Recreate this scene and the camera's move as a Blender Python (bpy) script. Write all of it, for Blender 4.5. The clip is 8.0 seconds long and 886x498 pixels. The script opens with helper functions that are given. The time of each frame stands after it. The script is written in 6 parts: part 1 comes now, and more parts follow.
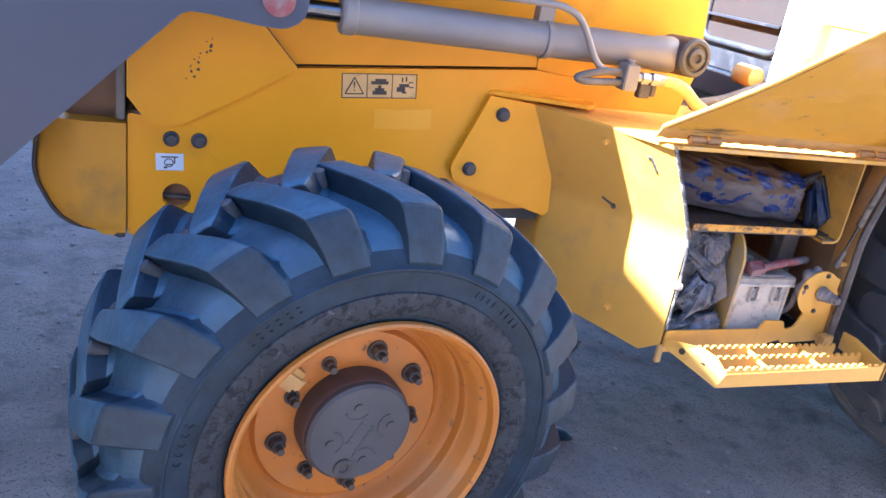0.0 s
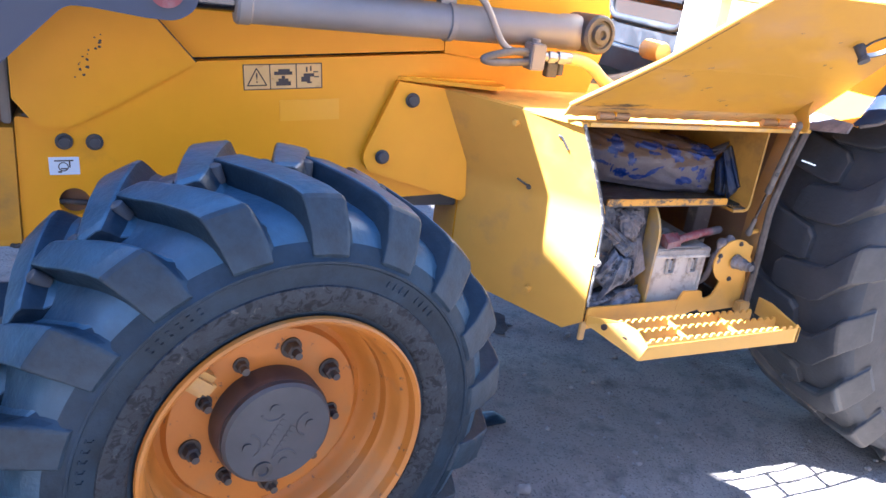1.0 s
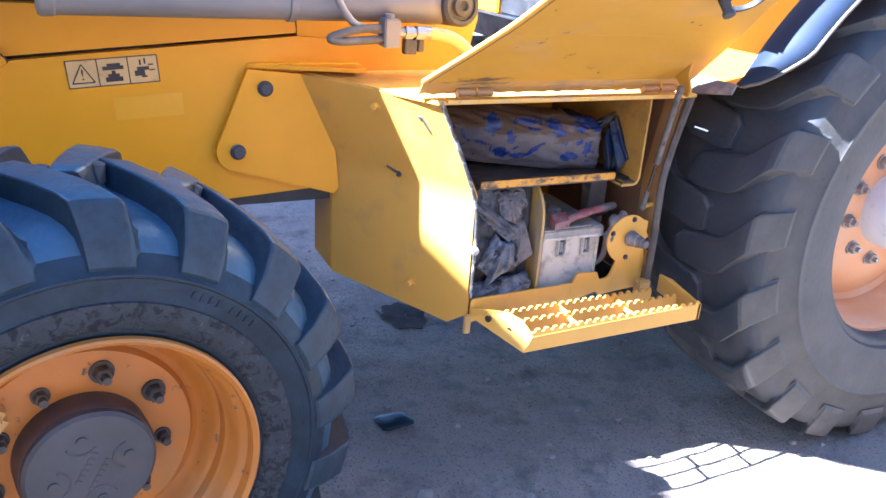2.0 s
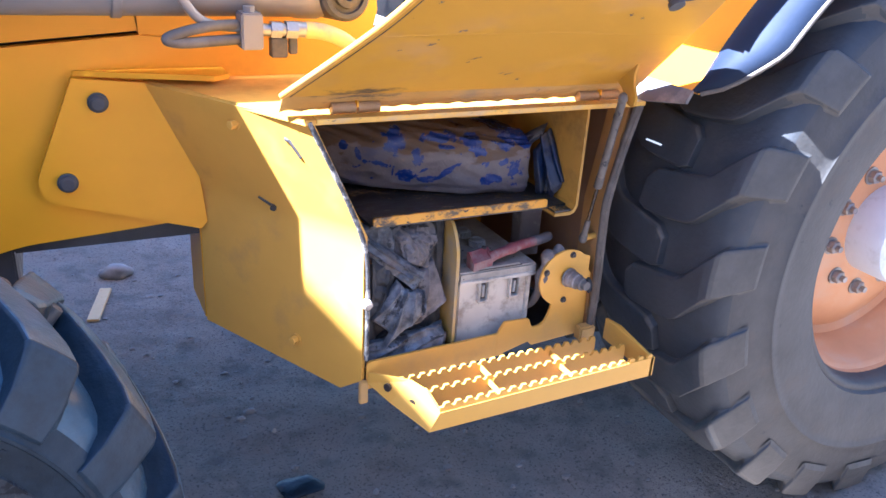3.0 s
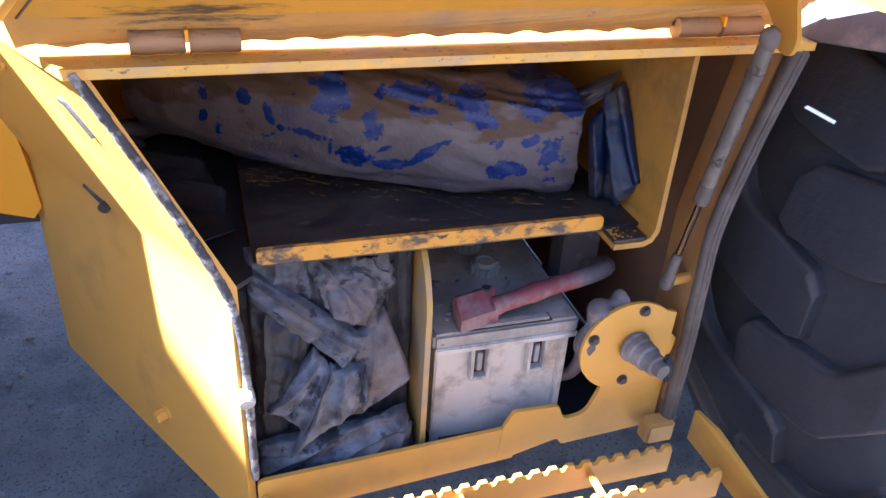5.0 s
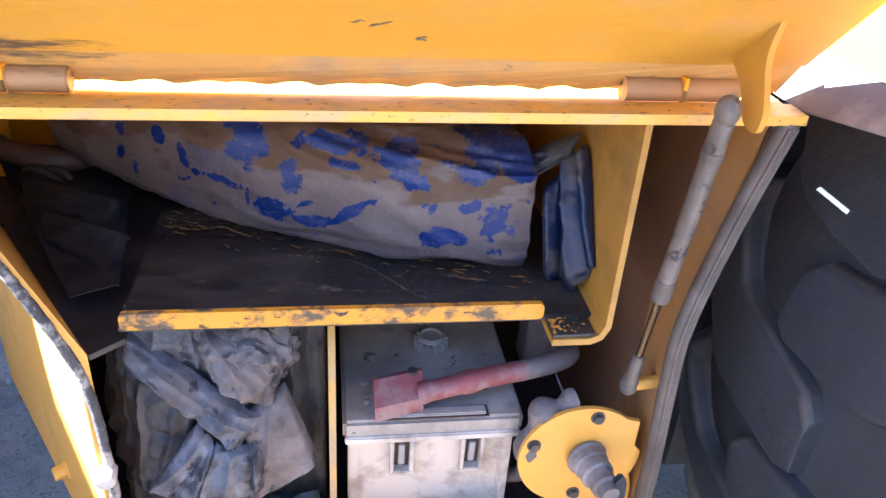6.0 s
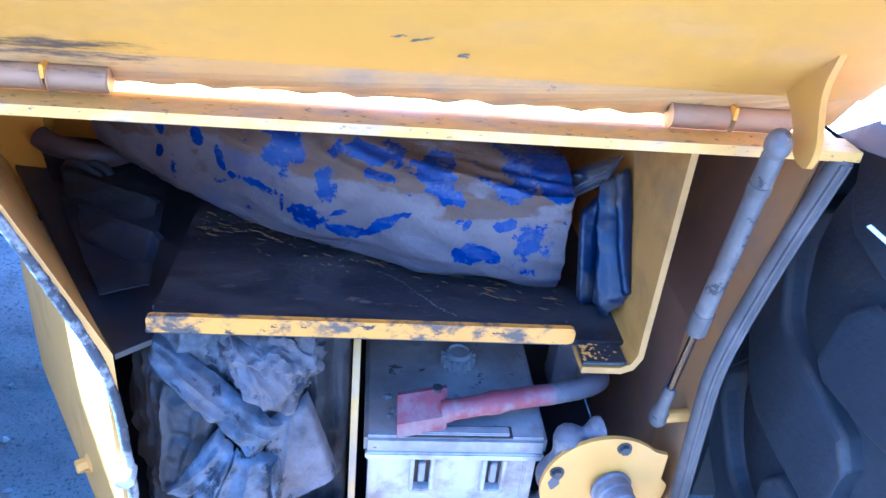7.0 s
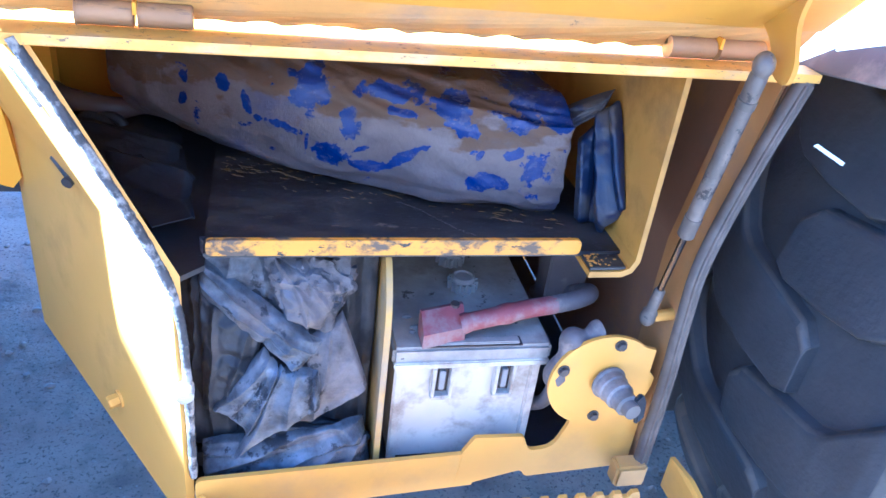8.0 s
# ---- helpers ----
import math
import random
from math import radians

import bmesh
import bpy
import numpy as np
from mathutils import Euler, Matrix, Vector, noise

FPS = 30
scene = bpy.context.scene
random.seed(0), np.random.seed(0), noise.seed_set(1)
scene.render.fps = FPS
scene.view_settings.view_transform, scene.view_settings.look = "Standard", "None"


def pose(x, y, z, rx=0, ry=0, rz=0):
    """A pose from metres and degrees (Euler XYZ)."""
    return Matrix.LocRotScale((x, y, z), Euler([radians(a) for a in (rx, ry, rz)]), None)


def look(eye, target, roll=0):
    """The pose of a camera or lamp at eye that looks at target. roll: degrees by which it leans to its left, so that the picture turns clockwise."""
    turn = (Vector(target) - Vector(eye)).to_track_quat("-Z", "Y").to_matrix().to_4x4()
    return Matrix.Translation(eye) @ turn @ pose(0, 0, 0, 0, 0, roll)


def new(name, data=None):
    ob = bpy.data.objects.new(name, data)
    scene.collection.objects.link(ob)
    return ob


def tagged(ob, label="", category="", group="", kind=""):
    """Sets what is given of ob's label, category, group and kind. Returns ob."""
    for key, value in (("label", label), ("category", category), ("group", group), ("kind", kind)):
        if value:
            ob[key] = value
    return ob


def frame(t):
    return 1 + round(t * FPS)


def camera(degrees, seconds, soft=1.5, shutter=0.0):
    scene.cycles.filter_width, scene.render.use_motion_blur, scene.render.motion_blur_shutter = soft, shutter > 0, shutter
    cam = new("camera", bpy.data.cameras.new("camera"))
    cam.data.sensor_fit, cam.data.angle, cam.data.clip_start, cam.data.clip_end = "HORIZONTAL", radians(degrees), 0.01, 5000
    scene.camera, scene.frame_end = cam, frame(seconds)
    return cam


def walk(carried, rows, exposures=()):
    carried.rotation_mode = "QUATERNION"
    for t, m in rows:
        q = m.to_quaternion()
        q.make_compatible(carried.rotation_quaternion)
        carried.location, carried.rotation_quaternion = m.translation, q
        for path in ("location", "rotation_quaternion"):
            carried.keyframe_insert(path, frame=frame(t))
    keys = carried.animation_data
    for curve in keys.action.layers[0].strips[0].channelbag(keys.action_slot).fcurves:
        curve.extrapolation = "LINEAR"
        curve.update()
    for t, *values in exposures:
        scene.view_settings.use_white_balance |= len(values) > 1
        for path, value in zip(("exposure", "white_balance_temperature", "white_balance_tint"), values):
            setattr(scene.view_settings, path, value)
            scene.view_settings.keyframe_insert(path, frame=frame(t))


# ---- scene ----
cam = camera(58.8, 8.0)
METRES, EYE, TILT, LEAN, TURN = 1.75, 1.3, -25.0, -2.0, -8.0
PATH = [
    (0, (-1.216, -1.61, 1.454), (-0.599, 0.149, 0.729), 9.0),
    (0.5, (-1.18, -1.613, 1.452), (-0.438, 0.101, 0.735), 7.2),
    (1, (-1.157, -1.603, 1.446), (-0.392, 0.097, 0.719), 7.3),
    (1.5, (-1.022, -1.621, 1.452), (-0.254, 0.072, 0.714), 5.7),
    (2, (-0.854, -1.582, 1.429), (-0.042, 0.086, 0.681), 4.0),
    (2.2, (-0.792, -1.542, 1.415), (0.049, 0.111, 0.666), 3.6),
    (3.3, (-0.416, -1.209, 1.421), (0.422, 0.421, 0.62), 3.7),
    (3.5, (-0.363, -1.169, 1.411), (0.354, 0.515, 0.604), 3.3),
    (4, (-0.267, -1.084, 1.383), (0.259, 0.635, 0.506), 2.9),
    (4.5, (-0.17, -0.925, 1.341), (0.355, 0.746, 0.374), 2.8),
    (4.7, (-0.117, -0.815, 1.308), (0.454, 0.798, 0.273), 4.2),
    (5.8, (0.149, -0.623, 1.302), (0.493, 1.068, 0.292), 3.3),
    (6, (0.183, -0.609, 1.299), (0.476, 1.096, 0.296), 4.1),
    (6.5, (0.221, -0.589, 1.294), (0.499, 1.116, 0.286), 5.1),
    (7, (0.187, -0.592, 1.303), (0.392, 1.128, 0.303), 5.8),
    (7.5, (0.117, -0.621, 1.297), (0.369, 1.096, 0.302), 6.2),
    (8, (0.057, -0.688, 1.288), (0.497, 0.977, 0.272), 7.5),
]
walk(cam, [(t, look(eye, target, roll)) for t, eye, target, roll in PATH], [(0.0,3.80,4900,15),(2.0,3.72,4850,14),(4.5,3.45,4850,19),(6.0,4.35,4980,12),(6.4,4.55,4180,11),(7.0,4.6,3440,8),(7.5,4.57,3500,8),(8.0,4.66,3930,8)])

# ---- world, sun ----
SUN_WAY = Vector((0.51, -0.030, -0.56))
world = bpy.data.worlds.new("world")
scene.world = world
world.use_nodes = True
wn = world.node_tree.nodes
sky = wn.new("ShaderNodeTexSky")
sky.sky_type = "NISHITA"
sky.sun_disc = False
sky.ozone_density, sky.dust_density, sky.air_density = 3.0, 0.4, 1.0
sky.sun_elevation = radians(47.7)
sky.sun_rotation = radians(273.4)
wn["Background"].inputs["Strength"].default_value = 0.052
world.node_tree.links.new(sky.outputs["Color"], wn["Background"].inputs["Color"])
sun = new("sun", bpy.data.lights.new("sun", "SUN"))
sun.data.energy, sun.data.angle, sun.data.color = 5.0, radians(0.53), (1.0, 0.93, 0.82)
sun.matrix_world = Matrix.Translation((-4, 0, 6)) @ SUN_WAY.to_track_quat("-Z", "Y").to_matrix().to_4x4()


# ---- materials ----
def material(name, color, rough=0.5, dirt_soft=0.2, distort=0.0, metal=0.0, vary=0.15, scale=6.0, dirt=None, dirt_amount=0.0, dirt_scale=3.0,
             bump=0.1, bump_scale=60.0, wear=None, wear_amount=0.0, wear_scale=25.0, dirt_rough=0.85, stretch=(1, 1, 1), bump_depth=0.004, fine=None, spec=0.5, dirt_detail=8.0):
    """Paint, rubber, steel or cloth: a base colour with grain at two scales, dirt in patches and worn spots."""
    m = bpy.data.materials.new(name)
    m.use_nodes = True
    n, l = m.node_tree.nodes, m.node_tree.links
    b = n["Principled BSDF"]
    co = n.new("ShaderNodeTexCoord")
    mp = n.new("ShaderNodeMapping")
    mp.inputs["Scale"].default_value = stretch
    l.new(co.outputs["Object"], mp.inputs["Vector"])

    def noise_tex(s, detail=6.0, rough_=0.6, bend=0.0):
        t = n.new("ShaderNodeTexNoise")
        t.inputs["Scale"].default_value, t.inputs["Detail"].default_value, t.inputs["Roughness"].default_value = s, detail, rough_
        t.inputs["Distortion"].default_value = bend
        l.new(mp.outputs["Vector"], t.inputs["Vector"])
        return t.outputs["Fac"]

    def ramp(fac, a, c):
        r = n.new("ShaderNodeMapRange")
        r.inputs["From Min"].default_value, r.inputs["From Max"].default_value = a, c
        l.new(fac, r.inputs["Value"])
        return r.outputs["Result"]

    def mix(fac, a, c):
        x = n.new("ShaderNodeMix")
        x.data_type = "RGBA"
        for socket, v in ((x.inputs[0], fac), (x.inputs[6], a), (x.inputs[7], c)):
            if isinstance(v, (tuple, list)):
                socket.default_value = (*v, 1)
            elif isinstance(v, float):
                socket.default_value = v
            else:
                l.new(v, socket)
        return x.outputs[2]

    dark = tuple(c * (1 - vary) for c in color)
    light = tuple(min(1, c * (1 + vary)) for c in color)
    col = mix(ramp(noise_tex(scale), 0.3, 0.7), dark, light)
    rough_out = None
    if dirt:
        fac = ramp(noise_tex(dirt_scale, dirt_detail, 0.65, distort), 0.75 - 0.5 * dirt_amount, 0.75 + dirt_soft - 0.5 * dirt_amount)
        col = mix(fac, col, dirt)
        mr = n.new("ShaderNodeMapRange")
        mr.inputs["To Min"].default_value, mr.inputs["To Max"].default_value = rough, dirt_rough
        l.new(fac, mr.inputs["Value"])
        rough_out = mr.outputs["Result"]
    if wear:
        col = mix(ramp(noise_tex(wear_scale, 10.0, 0.7), 0.8 - 0.5 * wear_amount, 0.84 - 0.5 * wear_amount), col, wear)
    if fine:
        col = mix(ramp(noise_tex(fine[1], 3.0), 0.56, 0.66), col, fine[0])
    l.new(col, b.inputs["Base Color"])
    b.inputs["Roughness"].default_value, b.inputs["Metallic"].default_value = rough, metal
    b.inputs["Specular IOR Level"].default_value = spec
    if rough_out:
        l.new(rough_out, b.inputs["Roughness"])
    bp = n.new("ShaderNodeBump")
    bp.inputs["Strength"].default_value, bp.inputs["Distance"].default_value = bump, bump_depth
    l.new(noise_tex(bump_scale, 4.0 if bump_depth < 0.01 else 9.0, 0.6 if bump_depth < 0.01 else 0.72), bp.inputs["Height"])
    l.new(bp.outputs["Normal"], b.inputs["Normal"])
    return m


YELLOW = material("yellow_paint", (0.78, 0.345, 0.004), 0.42, spec=0.25, vary=0.07, scale=2.5, dirt=(0.52, 0.25, 0.02), dirt_amount=0.27, dirt_scale=3.0,
                  bump=0.04, wear=(0.06, 0.045, 0.035), wear_amount=0.03, wear_scale=16)
YELLOW_DUSTY = material("dusty_yellow_paint", (0.66, 0.345, 0.052), 0.46, spec=0.35, vary=0.08, scale=3, dirt=(0.50, 0.29, 0.085), dirt_amount=0.45, dirt_scale=5,
                        bump=0.06, wear=(0.05, 0.04, 0.035), wear_amount=0.06, wear_scale=18)
YELLOW_WORN = material("worn_yellow_paint", (0.60, 0.275, 0.012), 0.5, vary=0.1, scale=8, dirt=(0.115, 0.085, 0.055), dirt_amount=0.52, dirt_scale=42, dirt_soft=0.10, distort=0.3,
                       bump=0.15, wear=(0.03, 0.027, 0.025), wear_amount=0.42, wear_scale=70, stretch=(0.7, 1.0, 1.3))
# rear rim: dusty orange, made paler to hold sunlight bounced off the ground
RIM_BOUNCE_LIT = material("dusty_bounce_lit_rim_paint", (0.62, 0.30, 0.13), 0.6, vary=0.1, scale=5, dirt=(0.58, 0.36, 0.22), dirt_amount=0.5, dirt_scale=5, bump=0.08)
HUB_PALE = material("pale_grey_hub_paint", (0.62, 0.63, 0.63), 0.5, vary=0.08, scale=8, dirt=(0.45, 0.43, 0.40), dirt_amount=0.4, dirt_scale=14, bump=0.05)
ORANGE_RIM = material("orange_rim_paint", (0.44, 0.155, 0.015), 0.5, vary=0.12, scale=5, dirt=(0.36, 0.18, 0.06), dirt_amount=0.42, dirt_scale=6,
                      bump=0.08, wear=(0.10, 0.06, 0.04), wear_amount=0.36, wear_scale=30)
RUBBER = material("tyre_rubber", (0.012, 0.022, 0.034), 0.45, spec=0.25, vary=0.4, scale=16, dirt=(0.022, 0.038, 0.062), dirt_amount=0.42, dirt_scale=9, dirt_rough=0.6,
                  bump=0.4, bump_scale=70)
# tread floor and lug tops: rubber with blue skylight put into the colour
TREAD_FLOOR = material("sky_lit_tread_floor", (0.028, 0.057, 0.088), 0.38, vary=0.35, scale=14, dirt=(0.044, 0.072, 0.100), dirt_amount=0.42, dirt_scale=9, bump=0.4, bump_scale=70)
LUG_TOP = material("sky_lit_lug_rubber", (0.044, 0.082, 0.116), 0.36, vary=0.35, scale=18, dirt=(0.066, 0.104, 0.136), dirt_amount=0.42, dirt_scale=9, dirt_rough=0.7, bump=0.4, bump_scale=70)
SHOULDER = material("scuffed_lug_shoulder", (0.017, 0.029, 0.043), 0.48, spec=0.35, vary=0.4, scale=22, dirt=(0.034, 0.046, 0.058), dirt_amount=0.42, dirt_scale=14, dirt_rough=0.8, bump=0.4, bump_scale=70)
REAR_SIDEWALL = material("dusty_rear_sidewall", (0.054, 0.050, 0.046), 0.62, vary=0.25, scale=10, dirt=(0.094, 0.079, 0.064), dirt_amount=0.45, dirt_scale=7, bump=0.4, bump_scale=60, wear=(0.03, 0.03, 0.032), wear_amount=0.30, wear_scale=24)
LUG_TOP_REAR = material("pale_rear_lug_shoulder", (0.062, 0.057, 0.051), 0.6, vary=0.3, scale=14, dirt=(0.112, 0.094, 0.076), dirt_amount=0.42, dirt_scale=12, dirt_rough=0.8, bump=0.4, bump_scale=60)
SIDEWALL = material("scuffed_bead_rubber", (0.014, 0.019, 0.026), 0.6, vary=0.4, scale=30, dirt=(0.006, 0.006, 0.008), dirt_amount=0.50, dirt_scale=48, dirt_soft=0.08, distort=1.0, bump=0.9, bump_scale=45,
                    wear=(0.075, 0.066, 0.058), wear_amount=0.36, wear_scale=60)
RUBBER_DUSTY = material("dusty_tyre_rubber", (0.050, 0.052, 0.056), 0.55, spec=0.3, vary=0.2, scale=9, dirt=(0.076, 0.070, 0.064), dirt_amount=0.42, dirt_scale=6, dirt_rough=0.7,
                        bump=0.4, bump_scale=60)
GREY_STEEL = material("grey_cylinder_paint", (0.205, 0.182, 0.168), 0.45, vary=0.1, scale=5, dirt=(0.26, 0.22, 0.18), dirt_amount=0.45, bump=0.05)
ARM_GREY = material("dark_grey_arm_paint", (0.045, 0.052, 0.08), 0.38, vary=0.1, scale=3, dirt=(0.2, 0.18, 0.16), dirt_amount=0.3, bump=0.04)
DARK_STEEL = material("greasy_dark_steel", (0.045, 0.04, 0.038), 0.55, vary=0.3, scale=12, dirt=(0.12, 0.09, 0.06), dirt_amount=0.5, dirt_scale=20, bump=0.3)
HUB_GREY = material("grey_hub_paint", (0.060, 0.058, 0.060), 0.55, vary=0.2, scale=12, dirt=(0.095, 0.075, 0.065), dirt_amount=0.4, dirt_scale=9, bump=0.12)
HUB_BROWN = material("brown_greased_steel", (0.070, 0.044, 0.036), 0.5, vary=0.2, scale=8, dirt=(0.15, 0.1, 0.07), dirt_amount=0.4, bump=0.1)
ZINC = material("zinc_bolt", (0.30, 0.29, 0.28), 0.4, metal=0.6, vary=0.2, scale=30, dirt=(0.2, 0.15, 0.1), dirt_amount=0.4, dirt_scale=30, bump=0.1)
BLACK = material("black_grime", (0.026, 0.027, 0.031), 0.5, vary=0.4, scale=9, dirt=(0.05, 0.048, 0.05), dirt_amount=0.5, dirt_scale=14, bump=0.2)
GASKET = material("grey_rubber_seal", (0.108, 0.089, 0.072), 0.65, vary=0.3, scale=20, dirt=(0.17, 0.14, 0.112), dirt_amount=0.5, dirt_scale=20, bump=0.2)
CHROME = material("oily_rod", (0.22, 0.20, 0.185), 0.25, metal=1.0, vary=0.1, scale=30, bump=0.02)
VINYL_BLUE = material("dark_blue_vinyl", (0.005, 0.012, 0.040), 0.4, vary=0.25, scale=7, dirt=(0.060, 0.056, 0.060), dirt_amount=0.47, dirt_scale=16, dirt_soft=0.08, bump=0.3, bump_scale=25)
SEAL_WORN = material("crumbling_foam_seal", (0.055, 0.050, 0.048), 0.8, vary=0.4, scale=30, dirt=(0.30, 0.27, 0.235), dirt_amount=0.50, dirt_scale=26, dirt_soft=0.08, bump=0.9, bump_scale=90)


def overlay(m, fac, color, rough):
    """Lays another colour and gloss over a finished material by a mask."""
    n, l = m.node_tree.nodes, m.node_tree.links
    b = n["Principled BSDF"]
    for name, v in (("Base Color", (*color, 1)), ("Roughness", rough)):
        x = n.new("ShaderNodeMix")
        x.data_type = "RGBA" if name == "Base Color" else "FLOAT"
        a, c, out = (6, 7, 2) if name == "Base Color" else (2, 3, 0)
        if b.inputs[name].is_linked:
            l.new(b.inputs[name].links[0].from_socket, x.inputs[a])
        else:
            x.inputs[a].default_value = b.inputs[name].default_value
        x.inputs[c].default_value = v
        l.new(fac, x.inputs[0])
        l.new(x.outputs[out], b.inputs[name])


def calc(m, kind, a, b):
    n = m.node_tree.nodes.new("ShaderNodeMath")
    n.operation = kind
    for socket, v in zip(n.inputs, (a, b)):
        if isinstance(v, (int, float)):
            socket.default_value = v
        else:
            m.node_tree.links.new(v, socket)
    return n.outputs[0]


def field(m, scale, detail, stretch=(1, 1, 1), soft=0.6):
    n, l = m.node_tree.nodes, m.node_tree.links
    mp, t = n.new("ShaderNodeMapping"), n.new("ShaderNodeTexNoise")
    mp.inputs["Scale"].default_value = stretch
    l.new(n["Texture Coordinate"].outputs["Object"], mp.inputs["Vector"])
    l.new(mp.outputs["Vector"], t.inputs["Vector"])
    t.inputs["Scale"].default_value, t.inputs["Detail"].default_value, t.inputs["Roughness"].default_value = scale, detail, soft
    return t.outputs["Fac"]


def step(m, value, a, c):
    r = m.node_tree.nodes.new("ShaderNodeMapRange")
    r.inputs["From Min"].default_value, r.inputs["From Max"].default_value = a, c
    m.node_tree.links.new(value, r.inputs["Value"])
    return r.outputs["Result"]


def oval(m, x, z, rx, rz, turn):
    """Distance from the middle of a slanting oval patch, 1 on its edge, its outline made uneven."""
    n, l = m.node_tree.nodes, m.node_tree.links
    mp, ln = n.new("ShaderNodeMapping"), n.new("ShaderNodeVectorMath")
    mp.vector_type = "TEXTURE"
    mp.inputs["Location"].default_value, mp.inputs["Rotation"].default_value, mp.inputs["Scale"].default_value = (x, 0, z), (0, radians(-turn), 0), (rx, 1000, rz)
    ln.operation = "LENGTH"
    l.new(n["Texture Coordinate"].outputs["Object"], mp.inputs["Vector"])
    l.new(mp.outputs["Vector"], ln.inputs[0])
    return ln.outputs["Value"]


def bag_vinyl():
    """Blue vinyl under a grey film of dust and brown soil, rubbed clean in patches."""
    m = material("dusty_blue_vinyl", (0.128, 0.104, 0.100), 0.5, vary=0.16, scale=22, dirt=(0.155, 0.128, 0.120), dirt_amount=0.42, dirt_scale=9, dirt_rough=0.6, bump=0.5, bump_scale=14, bump_depth=0.011)
    overlay(m, calc(m, "MULTIPLY", step(m, field(m, 11, 7, (1, 0.4, 1.4)), 0.55, 0.68), 0.6), (0.035, 0.045, 0.125), 0.4)
    height = m.node_tree.nodes.new("ShaderNodeSeparateXYZ")
    m.node_tree.links.new(m.node_tree.nodes["Texture Coordinate"].outputs["Object"], height.inputs[0])
    soil = calc(m, "ADD", field(m, 16, 8, (0.6, 1, 1.2)), calc(m, "MULTIPLY", calc(m, "SUBTRACT", height.outputs["Z"], 0.945), 3.6))
    overlay(m, step(m, soil, 0.535, 0.585), (0.098, 0.060, 0.034), 0.8)
    rub = None
    for patch in ((0.106, 0.985, 0.024, 0.021, 70), (0.037, 0.953, 0.005, 0.012, 15), (0.070, 0.938, 0.024, 0.0055, -8), (0.148, 0.952, 0.011, 0.019, 12), (0.130, 0.915, 0.018, 0.013, 10), (0.174, 0.907, 0.022, 0.006, 4),
                  (0.212, 0.928, 0.030, 0.0055, 42), (0.192, 0.995, 0.040, 0.009, 2), (0.202, 0.978, 0.012, 0.004, -3), (0.256, 0.990, 0.016, 0.014, 0), (0.264, 0.971, 0.020, 0.010, -12), (0.299, 0.907, 0.024, 0.009, 6),
                  (-0.034, 0.966, 0.005, 0.008, 20), (-0.037, 0.941, 0.004, 0.010, -20), (0.102, 0.921, 0.002, 0.015, -4), (0.010, 0.971, 0.006, 0.008, 0), (0.360, 1.000, 0.050, 0.026, -20), (0.316, 0.981, 0.022, 0.006, -25),
                  (0.354, 0.925, 0.022, 0.025, -15), (0.326, 0.944, 0.013, 0.006, 20), (0.288, 0.940, 0.006, 0.003, 60), (0.160, 0.925, 0.012, 0.003, 30)):
        d = oval(m, *patch)
        rub = d if rub is None else calc(m, "MINIMUM", rub, d)
    edge = calc(m, "ADD", rub, calc(m, "MULTIPLY", calc(m, "SUBTRACT", field(m, 46, 6), 0.5), 3.4))
    overlay(m, step(m, edge, 1.04, 0.94), (0.006, 0.026, 0.150), 0.22)
    overlay(m, step(m, field(m, 30, 6, (1, 0.5, 1.6)), 0.655, 0.675), (0.006, 0.026, 0.150), 0.25)
    overlay(m, calc(m, "MULTIPLY", step(m, field(m, 48, 8, (0.8, 1, 1.2), 0.72), 0.50, 0.70), 0.55), (0.075, 0.064, 0.070), 0.5)
    return m


def smeared(m, x, z, rx, rz, cut):
    """Dark grease rubbed in along the hinge: streaks that thin out from the middle."""
    far = oval(m, x, z, rx, rz, 0)
    mark = calc(m, "SUBTRACT", field(m, 75, 9, (0.30, 1, 2.0), 0.78), calc(m, "MULTIPLY", far, 0.16))
    overlay(m, calc(m, "MULTIPLY", step(m, mark, cut, cut + 0.14), 0.9), (0.050, 0.043, 0.042), 0.4)


BAG_BLUE = bag_vinyl()
CANVAS = material("dirty_blue_grey_canvas", (0.108, 0.111, 0.124), 0.6, vary=0.85, scale=34, dirt=(0.16, 0.125, 0.105), dirt_amount=0.40, dirt_scale=11, bump=0.6, bump_scale=18, bump_depth=0.010, wear=(0.024, 0.024, 0.029), wear_amount=0.46, wear_scale=30)
CANVAS_BROWN = material("brown_stained_canvas", (0.132, 0.112, 0.106), 0.7, vary=0.65, scale=24, dirt=(0.12, 0.125, 0.145), dirt_amount=0.44, dirt_scale=10, bump=0.6, bump_scale=18, bump_depth=0.010, wear=(0.028, 0.024, 0.023), wear_amount=0.44, wear_scale=32)
CANVAS_DARK = material("dark_canvas", (0.036, 0.034, 0.036), 0.6, vary=0.6, scale=18, dirt=(0.075, 0.066, 0.060), dirt_amount=0.4, dirt_scale=14, bump=0.5, bump_scale=50)
BLACK_CLOTH = material("black_blue_cloth", (0.015, 0.017, 0.022), 0.65, spec=0.3, vary=0.4, scale=14, dirt=(0.025, 0.028, 0.036), dirt_amount=0.4, dirt_scale=10, bump=0.3, bump_scale=60)
BATTERY = material("pale_grey_battery_case", (0.52, 0.475, 0.405), 0.5, vary=0.12, scale=8, dirt=(0.27, 0.22, 0.17), dirt_amount=0.52, dirt_scale=22, bump=0.05)
